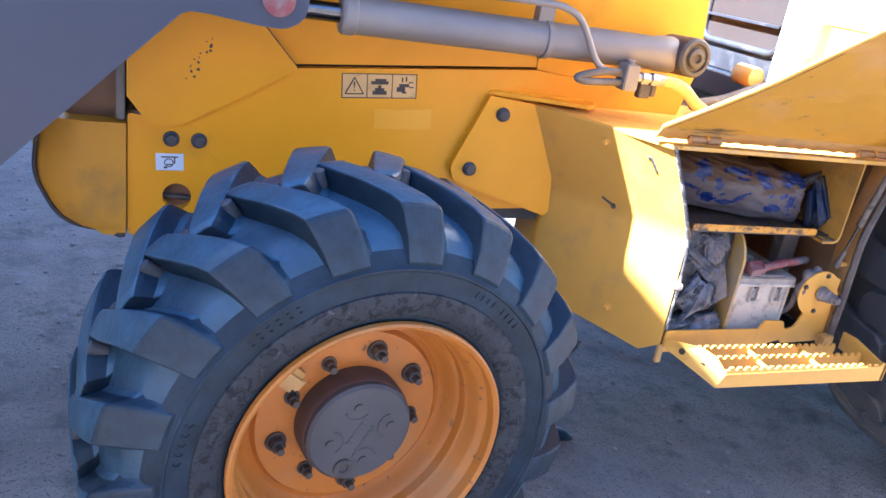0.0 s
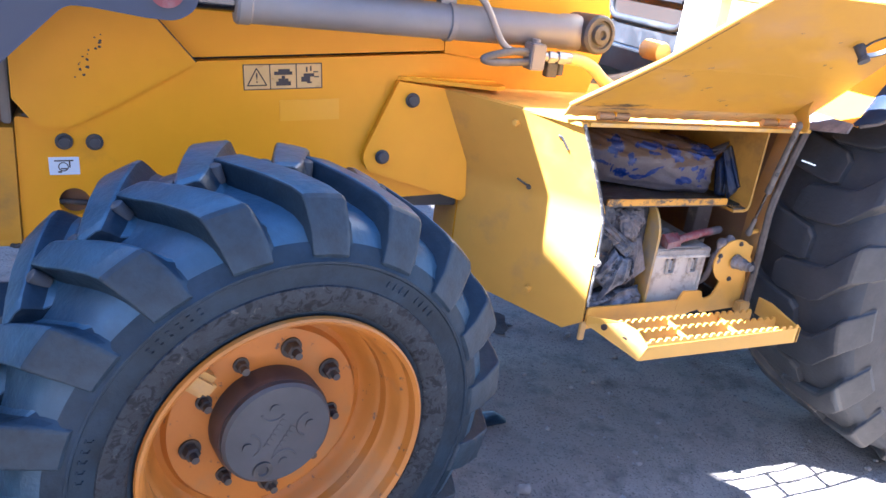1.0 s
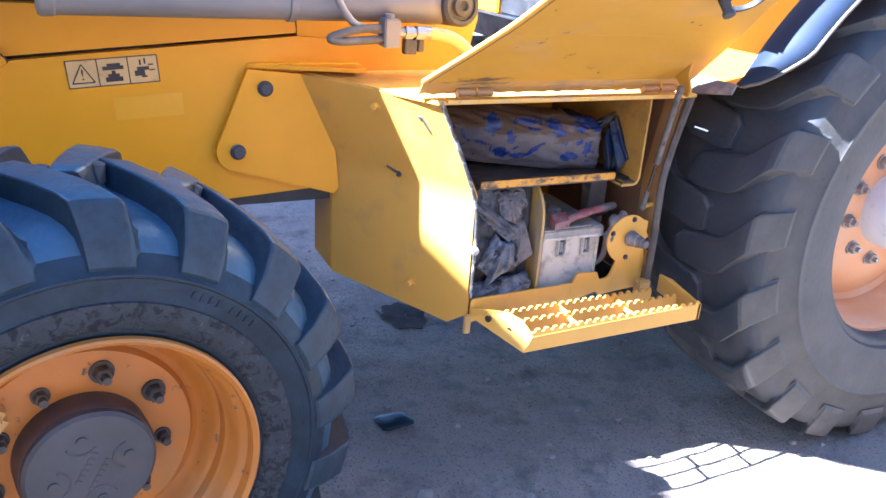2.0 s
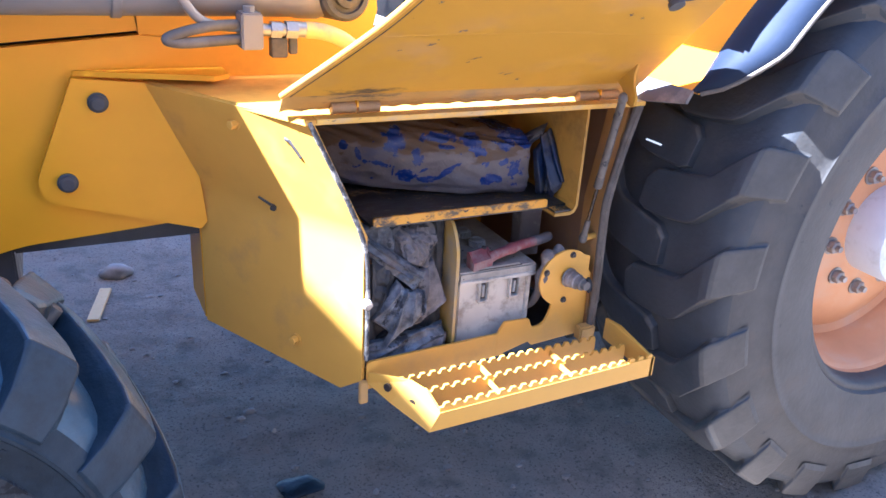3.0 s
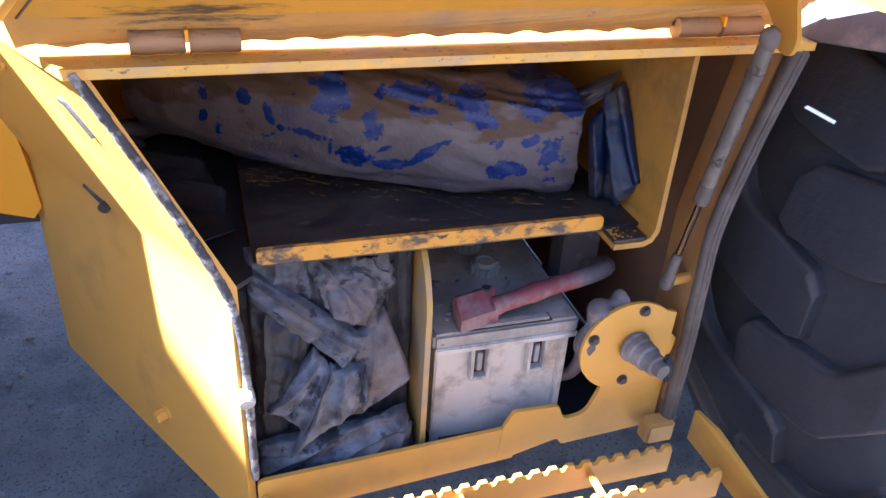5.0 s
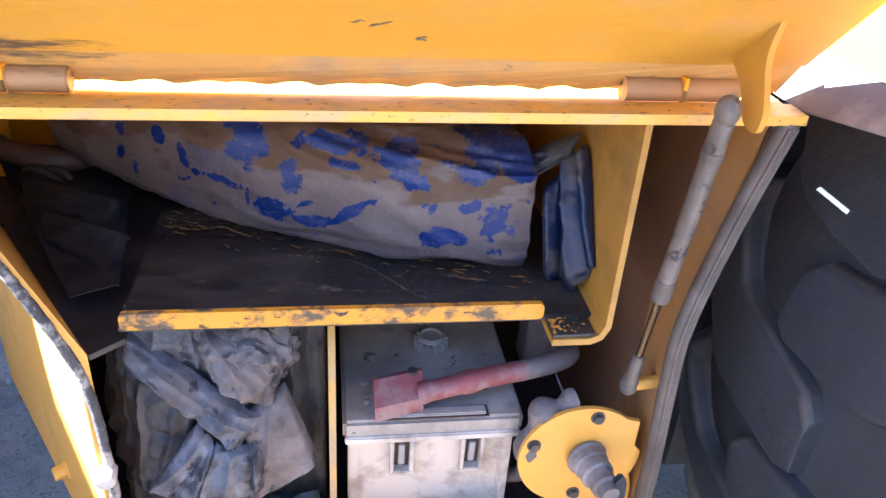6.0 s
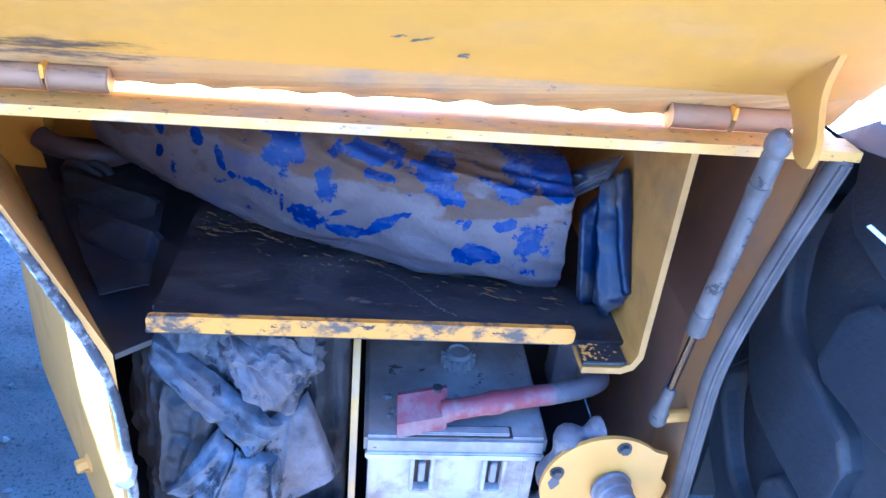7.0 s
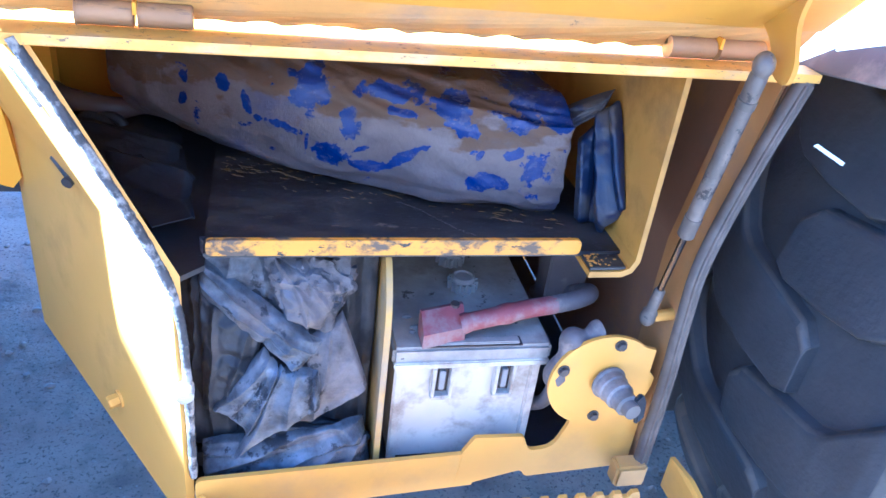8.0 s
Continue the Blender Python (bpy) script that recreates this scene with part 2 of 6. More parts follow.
BATTERY_TOP = material("dusty_battery_lid", (0.34, 0.30, 0.25), 0.65, vary=0.3, scale=16, dirt=(0.24, 0.205, 0.17), dirt_amount=0.5, dirt_scale=20, bump=0.25, wear=(0.07, 0.055, 0.045), wear_amount=0.38, wear_scale=42)
CAP_GREY = material("grey_cap_plastic", (0.27, 0.26, 0.25), 0.6, vary=0.15, scale=30, dirt=(0.3, 0.27, 0.24), dirt_amount=0.45, dirt_scale=40, bump=0.1)
RED_PLASTIC = material("dusty_red_plastic", (0.22, 0.055, 0.055), 0.6, vary=0.2, scale=15, dirt=(0.25, 0.19, 0.175), dirt_amount=0.64, dirt_scale=25, bump=0.1)
HOSE_DUSTY = material("dusty_hose", (0.13, 0.11, 0.105), 0.7, vary=0.2, scale=15, dirt=(0.34, 0.28, 0.23), dirt_amount=0.5, dirt_scale=20, bump=0.2)
HOSE_YELLOW = material("yellow_sleeve", (0.6, 0.36, 0.08), 0.5, vary=0.15, scale=15, dirt=(0.35, 0.26, 0.14), dirt_amount=0.5, dirt_scale=15, bump=0.1)
FENDER_BLACK = material("dark_grey_fender_plastic", (0.016, 0.023, 0.042), 0.6, spec=0.15, vary=0.2, scale=6, dirt=(0.05, 0.055, 0.07), dirt_amount=0.35, bump=0.08)
STICKER = material("cream_sticker", (0.66, 0.42, 0.15), 0.5, vary=0.08, scale=14, dirt=(0.45, 0.25, 0.06), dirt_amount=0.35, dirt_scale=30, bump=0.02)
STICKER_WHITE = material("white_sticker", (0.62, 0.68, 0.75), 0.4, vary=0.05, scale=20, bump=0.02)
SCUFF = material("grey_scuff", (0.13, 0.105, 0.09), 0.6, vary=0.3, scale=60, bump=0.1)
# dark colour for print and chips, and for painted shade in small recesses
INK_AND_SHADE = material("dark_ink_and_shade", (0.05, 0.035, 0.03), 0.5, vary=0.2, scale=30, bump=0.02)
WALL_PAINT = material("plastered_wall", (0.45, 0.42, 0.38), 0.85, vary=0.1, scale=1.5, dirt=(0.3, 0.27, 0.23), dirt_amount=0.4, dirt_scale=0.8, bump=0.3)
INNER_BROWN = material("brown_inner_paint", (0.22, 0.12, 0.065), 0.6, vary=0.15, scale=5, dirt=(0.42, 0.21, 0.05), dirt_amount=0.46, dirt_scale=4, bump=0.06)
TRAY_BLACK = material("black_tray_paint", (0.020, 0.020, 0.021), 0.40, vary=0.5, scale=22, dirt=(0.072, 0.062, 0.052), dirt_amount=0.52, dirt_scale=13, bump=0.3, bump_scale=40,
                      wear=(0.16, 0.125, 0.085), wear_amount=0.36, wear_scale=48, stretch=(0.6, 1.4, 1), fine=((0.045, 0.043, 0.042), 150.0))
TRAY_YELLOW = material("grimy_tray_yellow", (0.38, 0.20, 0.025), 0.5, vary=0.15, scale=6, dirt=(0.20, 0.115, 0.03), dirt_amount=0.52, dirt_scale=9, bump=0.08, wear=(0.55, 0.50, 0.42), wear_amount=0.03, wear_scale=30)
SCRATCH_YELLOW = material("bare_yellow_scratch", (0.30, 0.17, 0.04), 0.5, vary=0.4, scale=60, dirt=(0.06, 0.05, 0.04), dirt_amount=0.45, dirt_scale=60, bump=0.1)
RAIL = material("rubbed_rail_paint", (0.66, 0.38, 0.05), 0.5, vary=0.12, scale=12, dirt=(0.46, 0.34, 0.20), dirt_amount=0.56, dirt_scale=20, bump=0.2, wear=(0.17, 0.11, 0.06), wear_amount=0.42, wear_scale=170, stretch=(0.6, 1, 1.3))
DIVIDER = material("dusty_divider_paint", (0.50, 0.30, 0.06), 0.6, vary=0.1, scale=8, dirt=(0.33, 0.26, 0.17), dirt_amount=0.6, dirt_scale=8, bump=0.06)
LID_YELLOW = material("lid_yellow_paint", (0.50, 0.258, 0.020), 0.45, spec=0.25, vary=0.06, scale=2.5, dirt=(0.46, 0.26, 0.09), dirt_amount=0.42, dirt_scale=4, bump=0.05,
                      wear=(0.07, 0.05, 0.045), wear_amount=0.22, wear_scale=22, stretch=(0.7, 1.3, 1.3))
FLANGE = material("rusty_orange_flange", (0.48, 0.27, 0.065), 0.55, vary=0.12, scale=9, dirt=(0.36, 0.235, 0.11), dirt_amount=0.50, dirt_scale=9, bump=0.12, wear=(0.10, 0.075, 0.055), wear_amount=0.30, wear_scale=30)
NOSE_YELLOW = material("dulled_nose_paint", (0.56, 0.27, 0.02), 0.5, spec=0.25, vary=0.10, scale=3, dirt=(0.36, 0.20, 0.05), dirt_amount=0.46, dirt_scale=5, bump=0.06, wear=(0.06, 0.045, 0.035), wear_amount=0.16, wear_scale=22)
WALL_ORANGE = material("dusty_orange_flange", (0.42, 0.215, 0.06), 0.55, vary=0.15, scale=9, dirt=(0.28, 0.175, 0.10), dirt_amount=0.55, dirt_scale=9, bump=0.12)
HINGE_BROWN = material("greasy_hinge_steel", (0.36, 0.205, 0.085), 0.55, vary=0.2, scale=14, dirt=(0.22, 0.14, 0.075), dirt_amount=0.5, dirt_scale=24, bump=0.2, wear=(0.05, 0.045, 0.045), wear_amount=0.34, wear_scale=40, stretch=(0.5, 1, 1))
smeared(LID_YELLOW, -0.040, 1.134, 0.085, 0.009, 0.37)
smeared(FLANGE, -0.030, 1.126, 0.10, 0.012, 0.36)
smeared(HINGE_BROWN, -0.035, 1.112, 0.07, 0.010, 0.46)
SWITCH_GREY = material("dusty_switch_body", (0.135, 0.118, 0.104), 0.6, vary=0.15, scale=12, dirt=(0.30, 0.27, 0.25), dirt_amount=0.5, dirt_scale=25, bump=0.1)
STRUT_GREY = material("scuffed_strut_paint", (0.118, 0.098, 0.080), 0.5, vary=0.3, scale=20, dirt=(0.21, 0.172, 0.138), dirt_amount=0.5, dirt_scale=22, bump=0.25, wear=(0.030, 0.026, 0.024), wear_amount=0.47, wear_scale=38)
DIRT_GROUND = material("packed_dirt", (0.25, 0.205, 0.168), 0.92, vary=0.28, scale=1.6, dirt=(0.115, 0.094, 0.078), dirt_amount=0.50, dirt_scale=7,
                       bump=0.9, bump_scale=9, bump_depth=0.03, wear=(0.30, 0.27, 0.24), wear_amount=0.34, wear_scale=30, fine=((0.10, 0.085, 0.075), 120.0))
OIL = material("oily_dirt", (0.060, 0.046, 0.038), 0.9, spec=0.15, vary=0.4, scale=20, bump=0.6, bump_scale=40)
STONE = material("grey_stone", (0.25, 0.22, 0.2), 0.9, vary=0.25, scale=12, bump=0.4)
FLAP = material("dusty_rubber_flap", (0.11, 0.10, 0.10), 0.75, vary=0.2, scale=9, dirt=(0.28, 0.24, 0.21), dirt_amount=0.5, dirt_scale=12, bump=0.15)
FADED = material("faded_amber_decal", (0.78, 0.365, 0.004), 0.4, vary=0.04, scale=8, bump=0.02)
# yellow cab paint turned cream to carry the glare of full sun
CAB_CREAM = material("sun_glare_cab_paint", (0.78, 0.70, 0.52), 0.5, vary=0.05, scale=4, dirt=(0.6, 0.48, 0.3), dirt_amount=0.35, dirt_scale=6, bump=0.04)
GLASS_DARK = material("cab_glass", (0.045, 0.038, 0.034), 0.12, vary=0.1, scale=2, bump=0.0)
GLASS_DARK.node_tree.nodes["Principled BSDF"].inputs["Specular IOR Level"].default_value = 0.5


# ---- mesh helpers ----
def part(name, bm, mat, parent=None, label="", smooth=None, bevel=0.0):
    """Links a bmesh as one mesh object under a thing or a part; its corners are worn round where bevel is given."""
    if bevel:
        sharp = [e for e in bm.edges if len(e.link_faces) == 2 and e.calc_face_angle(0) > 0.6]
        bmesh.ops.bevel(bm, geom=sharp, offset=bevel, segments=2, affect="EDGES", clamp_overlap=True)
    bmesh.ops.recalc_face_normals(bm, faces=bm.faces)
    me = bpy.data.meshes.new(name)
    bm.to_mesh(me)
    bm.free()
    me.materials.append(mat)
    if smooth is not None:
        me.shade_smooth()
        me.set_sharp_from_angle(angle=radians(smooth))
    ob = new(name, me)
    if parent:
        ob.parent = parent
    if label:
        ob["label"] = label
    return ob


def flat_normals(me):
    """Shades a bevelled mesh so that its large faces stay flat and only the bevels turn."""
    me.shade_smooth()
    acc = np.zeros((len(me.vertices), 3))
    for f in me.polygons:
        for v in f.vertices:
            acc[v] += np.array(f.normal) * f.area ** 1.5
    acc /= np.linalg.norm(acc, axis=1, keepdims=True) + 1e-12
    me.normals_split_custom_set_from_vertices(acc.tolist())


def bm_new():
    return bmesh.new()


def add_box(bm, lo, hi, m=Matrix()):
    c = [(lo[i] + hi[i]) / 2 for i in range(3)]
    s = [hi[i] - lo[i] for i in range(3)]
    bmesh.ops.create_cube(bm, size=1, matrix=m @ Matrix.Translation(c) @ Matrix.Diagonal((*s, 1)))
    return bm


def add_prism(bm, pts, offset):
    """A plate: the polygon pts (3D corners) made thick by the vector offset."""
    off = Vector(offset)
    a = [bm.verts.new(Vector(p)) for p in pts]
    b = [bm.verts.new(Vector(p) + off) for p in pts]
    bm.faces.new(a)
    bm.faces.new(b[::-1])
    for i in range(len(a)):
        j = (i + 1) % len(a)
        bm.faces.new((a[j], a[i], b[i], b[j]))
    return bm


def add_lathe(bm, profile, seg, m=Matrix(), closed=False):
    """Turns a profile of (radius, height) about the local z axis."""
    rings = []
    for r, h in profile:
        rings.append([bm.verts.new(m @ Vector((r * math.cos(2 * math.pi * k / seg), r * math.sin(2 * math.pi * k / seg), h))) for k in range(seg)])
    pairs = list(zip(rings, rings[1:] + rings[:1])) if closed else list(zip(rings, rings[1:]))
    for a, b in pairs:
        for k in range(seg):
            j = (k + 1) % seg
            bm.faces.new((a[k], a[j], b[j], b[k]))
    if not closed:
        for ring in (rings[0], rings[-1]):
            bm.faces.new(ring)
    return bm


def axis_frame(p0, p1):
    z = (Vector(p1) - Vector(p0)).normalized()
    return Matrix.Translation(p0) @ z.to_track_quat("Z", "Y").to_matrix().to_4x4()


def add_cyl(bm, p0, p1, r0, r1=None, seg=20):
    length = (Vector(p1) - Vector(p0)).length
    return add_lathe(bm, [(r0, 0), (r0 if r1 is None else r1, length)], seg, axis_frame(p0, p1))


def smooth_line(pts, n=8):
    """A Catmull-Rom line through pts."""
    p = [Vector(q) for q in pts]
    p = [2 * p[0] - p[1]] + p + [2 * p[-1] - p[-2]]
    out = []
    for i in range(1, len(p) - 2):
        for k in range(n):
            t = k / n
            out.append(0.5 * (2 * p[i] + (p[i + 1] - p[i - 1]) * t + (2 * p[i - 1] - 5 * p[i] + 4 * p[i + 1] - p[i + 2]) * t * t
                              + (3 * p[i] - p[i - 1] - 3 * p[i + 1] + p[i + 2]) * t ** 3))
    out.append(p[-2])
    return out


def add_tube(bm, pts, r, seg=10, radii=None):
    """A round tube along a line of points."""
    p = [Vector(q) for q in pts]
    rings, up = [], Vector((0, 0, 1))
    for i, c in enumerate(p):
        d = (p[min(i + 1, len(p) - 1)] - p[max(i - 1, 0)]).normalized()
        if abs(d.dot(up)) > 0.98:
            up = Vector((1, 0, 0))
        u = d.cross(up).normalized()
        v = u.cross(d)
        up = v
        rr = radii[i] if radii else r
        rings.append([bm.verts.new(c + rr * (math.cos(a) * u + math.sin(a) * v)) for a in (2 * math.pi * k / seg for k in range(seg))])
    for a, b in zip(rings, rings[1:]):
        for k in range(seg):
            j = (k + 1) % seg
            bm.faces.new((a[k], a[j], b[j], b[k]))
    bm.faces.new(rings[0][::-1])
    bm.faces.new(rings[-1])
    return bm


def thicken(bm, t):
    """Gives an open sheet a second side, t metres behind the first."""
    bm.normal_update()
    bm.verts.index_update()
    front = list(bm.verts)
    faces = list(bm.faces)
    border = [e for e in bm.edges if len(e.link_faces) == 1]
    back = [bm.verts.new(v.co - v.normal * t) for v in front]
    for f in faces:
        bm.faces.new([back[v.index] for v in reversed(f.verts)])
    for e in border:
        a, b = e.verts
        bm.faces.new((a, b, back[b.index], back[a.index]))
    return bm


def add_hex(bm, c, way, r, h):
    """A hexagon bolt head on a washer, pointing along way."""
    m = axis_frame(c, Vector(c) + Vector(way))
    add_lathe(bm, [(r * 1.35, 0), (r * 1.35, h * 0.2)], 18, m)
    add_lathe(bm, [(r, h * 0.2), (r, h * 0.9), (r * 0.85, h)], 6, m)
    return bm


def round_poly(pts, r, n=4):
    """A closed 2D polygon with its corners rounded; r: one radius or one for each corner."""
    out = []
    for i, p in enumerate(pts):
        a, b, c = Vector(pts[i - 1]), Vector(p), Vector(pts[(i + 1) % len(pts)])
        rad = r[i] if isinstance(r, (list, tuple)) else r
        if rad <= 0:
            out.append(tuple(b))
            continue
        u, v = (a - b).normalized(), (c - b).normalized()
        rad = min(rad, 0.45 * (a - b).length, 0.45 * (c - b).length)
        s, e = b + u * rad, b + v * rad
        for k in range(n + 1):
            t = k / n
            out.append(tuple((1 - t) ** 2 * s + 2 * t * (1 - t) * b + t * t * e))
    return out


def xz(pts, y):
    return [(p[0], y, p[1]) for p in pts]


# ---- the ground ----
def ground_height(x, y):
    rise = 0.045 * math.exp(-((x + 0.93) ** 2 + (y + 0.25) ** 2) / 0.16)
    rise += 0.022 * math.exp(-((x - 1.35) ** 2 + (y + 0.06) ** 2) / 0.2)
    return rise + 0.012 * noise.noise((x * 2.2, y * 2.2, 0)) + 0.008 * noise.noise((x * 7, y * 7, 3)) + 0.005 * noise.noise((x * 17, y * 17, 5))


def build_ground():
    near = np.concatenate([np.linspace(-3.2, 4.2, 260)])
    far = [-600.0, -120, -30, -12, -6]
    xs = sorted(far + near.tolist() + [7.0, 14, 40, 120, 600])
    ys = sorted([-600.0, -120, -30, -10, -5] + np.linspace(-2.6, 4.8, 260).tolist() + [8.0, 16, 40, 120, 600])
    verts, faces = [], []
    for y in ys:
        for x in xs:
            fade = 1.0 if -3.3 < x < 4.3 and -2.7 < y < 4.9 else 0.0
            verts.append((x, y, ground_height(x, y) * fade))
    w = len(xs)
    for j in range(len(ys) - 1):
        for i in range(w - 1):
            faces.append((j * w + i, j * w + i + 1, (j + 1) * w + i + 1, (j + 1) * w + i))
    me = bpy.data.meshes.new("ground")
    me.from_pydata(verts, [], faces)
    me.materials.append(DIRT_GROUND)
    me.shade_smooth()
    tagged(new("ground", me), "packed grey-brown dirt yard with loose grit", "ground", kind="structure")


build_ground()


def build_light_blockers():
    """An unseen roof and wall, added ahead of the machine to keep sun and skylight off its front."""
    bm = bm_new()
    add_box(bm, (-8.6, -1.1, 4.52), (-3.63, 7.0, 4.60))
    roof = tagged(part("unseen_sun_blocker", bm, WALL_PAINT), "unseen flat grey roof added to block the sun", "roof", kind="structure")
    for x, y in ((-8.3, -0.9), (-8.3, 6.8), (-8.3, 3.0)):
        part("post", add_box(bm_new(), (x - 0.08, y - 0.08, -0.05), (x + 0.08, y + 0.08, 4.52)), WALL_PAINT, roof)
    wall = part("unseen_sky_blocker", add_box(bm_new(), (-3.00, -1.05, -0.05), (-2.82, 4.4, 3.60)), WALL_PAINT)
    tagged(wall, "unseen plain wall added to block skylight", "wall", kind="structure")


build_light_blockers()
# unseen wall behind the camera, added to cut light on the machine's side
part("unseen_side_blocker", add_box(bm_new(), (-9.0, -3.9, -0.1), (9.0, -3.6, 3.4)), WALL_PAINT)
tagged(bpy.data.objects["unseen_side_blocker"], "unseen plain wall added to dim light from this side", "wall", kind="structure")

# ---- the machine ----
loader = tagged(new("backhoe_loader"), "yellow wheeled backhoe loader with its toolbox standing open", "loader")
loader.location = (0, 0, 0)


def build_tyre(parent, m, R, rim_r, half, lugs, sweep, lug_w, mat, label, lug_h, stations, fillet, bead, phase):
    """A tyre with moulded traction lugs on both halves; local z is the axle and points outwards. fillet: spread of a lug's foot on its two sides."""
    h = half
    b0 = R - lug_h
    s = R - rim_r
    prof = [(rim_r, h * (bead - 0.12)), (rim_r + 0.006, h * (bead - 0.03)), (rim_r + 0.016, h * bead), (rim_r + 0.024, h * (bead - 0.005)), (rim_r + 0.03, h * (0.4 * bead + 0.56)), (rim_r + 0.20 * s, h * (0.2 * bead + 0.785)), (rim_r + 0.30 * s, h * 0.988),
            (rim_r + 0.42 * s, h * 1.0), (rim_r + 0.46 * s, h * 1.0), (rim_r + 0.47 * s, h * 1.014), (rim_r + 0.49 * s, h * 1.014), (rim_r + 0.50 * s, h * 0.998), (rim_r + 0.58 * s, h * 0.975),
            (b0 - 0.048, h * 0.935), (b0 - 0.026, h * 0.865), (b0 - 0.013, h * 0.76), (b0 - 0.006, h * 0.62), (b0 - 0.002, h * 0.4), (b0, 0.0)]
    prof = prof + [(r, -z) for r, z in prof[-2::-1]]
    bm = bm_new()
    add_lathe(bm, prof + [(rim_r - 0.003, -h * 0.7), (rim_r - 0.003, h * 0.7)], 160, m, closed=True)
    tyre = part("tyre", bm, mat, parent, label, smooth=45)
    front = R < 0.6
    # the front tread floor carries painted skylight, the sidewall plain rubber
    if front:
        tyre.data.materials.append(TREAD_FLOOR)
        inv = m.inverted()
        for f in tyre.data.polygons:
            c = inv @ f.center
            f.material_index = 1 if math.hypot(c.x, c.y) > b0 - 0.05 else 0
    else:
        tyre.data.materials.append(REAR_SIDEWALL)
        inv = m.inverted()
        for f in tyre.data.polygons:
            c = inv @ f.center
            f.material_index = 1 if math.hypot(c.x, c.y) < b0 - 0.04 else 0
    cols = np.array(stations).T
    ts = np.linspace(0, len(stations) - 1, 4 * len(stations) - 3)
    fine_rows = np.array([np.interp(ts, range(len(stations)), c) for c in cols]).T
    lo, hi = fillet
    for side in (1, -1):
        bm = bm_new()
        rows = []
        for hh, turn, rt, rb, w, hb in fine_rows:
            a, dw = -sweep * turn, w * lug_w
            tall = max(0.15, min(1.0, (rt - rb) / lug_h))
            ring = []
            for off, k in ((-dw - lo * tall, 0.0), (-dw - 0.60 * lo * tall, 0.10), (-dw - 0.28 * lo * tall, 0.33), (-dw - 0.06 * lo * tall, 0.72), (-dw + 0.003, 0.93), (-dw + 0.011, 1.0), (0.0, 1.0),
                           (dw - 0.007, 1.0), (dw - 0.002, 0.965), (dw, 0.88), (dw + 0.10 * hi * tall, 0.4), (dw + 0.4 * hi * tall, 0.10), (dw + hi * tall, 0.0)):
                r_, z_ = R + rb + k * (rt - rb), hb + k * (hh - hb)
                ring.append(bm.verts.new((r_ * math.cos(a + off / R), r_ * math.sin(a + off / R), side * z_ * h)))
            rows.append(ring)
        for a_, b_ in zip(rows, rows[1:]):
            for i in range(len(a_) - 1):
                bm.faces.new((a_[i], a_[i + 1], b_[i + 1], b_[i]))
        bm.faces.new(rows[0])
        bm.faces.new(rows[-1][::-1])
        bmesh.ops.recalc_face_normals(bm, faces=bm.faces)
        tip = [e for e in bm.edges if len(e.link_faces) == 2 and any(len(f.verts) > 4 for f in e.link_faces)]
        bmesh.ops.bevel(bm, geom=tip, offset=0.004, segments=2, affect="EDGES", clamp_overlap=True)
        me = bpy.data.meshes.new("tread_lug")
        bm.to_mesh(me)
        bm.free()
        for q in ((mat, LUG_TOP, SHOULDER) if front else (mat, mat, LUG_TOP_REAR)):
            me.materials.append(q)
        # front lug faces that look outwards get the sky-lit colour, flanks stay dark
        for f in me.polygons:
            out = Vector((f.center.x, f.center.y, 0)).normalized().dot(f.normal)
            # rear lugs: slanted edges and shoulder ends take the paler rubber
            pale_edge = not front and 0.3 < out < 0.93
            f.material_index = 2 if pale_edge or (abs(f.normal.z) > 0.5 and abs(f.center.z) > 0.8 * h) else (1 if out > 0.6 else 0)
        flat_normals(me)
        for k in range(lugs):
            ob = new("tread_lug", me)
            ob.parent = parent
            ob.matrix_world = m @ Matrix.Rotation(phase + 2 * math.pi * (k + (0 if side > 0 else 0.5)) / lugs, 4, "Z")
    return tyre


# along a lug from the middle of the tread to the sidewall: height, turn, top and foot against the radius, half width, height of the foot
FRONT_LUG = [(-0.22, -0.07, -0.005, -0.05, 0.24, -0.24), (-0.14, 0.0, 0.0, -0.05, 0.33, -0.15), (0.12, 0.20, 0.0, -0.05, 0.38, 0.12), (0.42, 0.44, -0.001, -0.052, 0.41, 0.42),
             (0.70, 0.66, -0.006, -0.058, 0.44, 0.68), (0.83, 0.76, -0.013, -0.066, 0.46, 0.79), (0.865, 0.785, -0.020, -0.072, 0.465, 0.82), (0.96, 0.86, -0.066, -0.096, 0.47, 0.93), (1.012, 0.90, -0.108, -0.116, 0.47, 0.985)]
# the rear lugs run straight to their bend and then slant to the shoulder; turn in degrees
REAR_LUG = [(-0.22, -0.8, -0.002, -0.03, 0.62, -0.22), (-0.12, -0.3, 0.0, -0.03, 0.92, -0.12), (0.20, 0.3, 0.0, -0.03, 1.0, 0.20), (0.44, 1.0, 0.0, -0.03, 1.0, 0.44), (0.54, 2.0, 0.0, -0.03, 1.0, 0.54),
            (0.78, 6.8, -0.003, -0.034, 1.02, 0.77), (0.86, 8.4, -0.008, -0.042, 1.04, 0.84), (0.895, 8.9, -0.016, -0.048, 1.05, 0.87), (0.962, 9.8, -0.062, -0.080, 1.06, 0.94), (1.004, 10.6, -0.105, -0.118, 1.06, 0.98)]


def wheel_frame(centre, outward):
    z = Vector(outward).normalized()
    x = Vector((0, 0, 1)).cross(z).normalized()
    y = z.cross(x)
    m = Matrix((x, y, z)).transposed().to_4x4()
    m.translation = centre
    return m


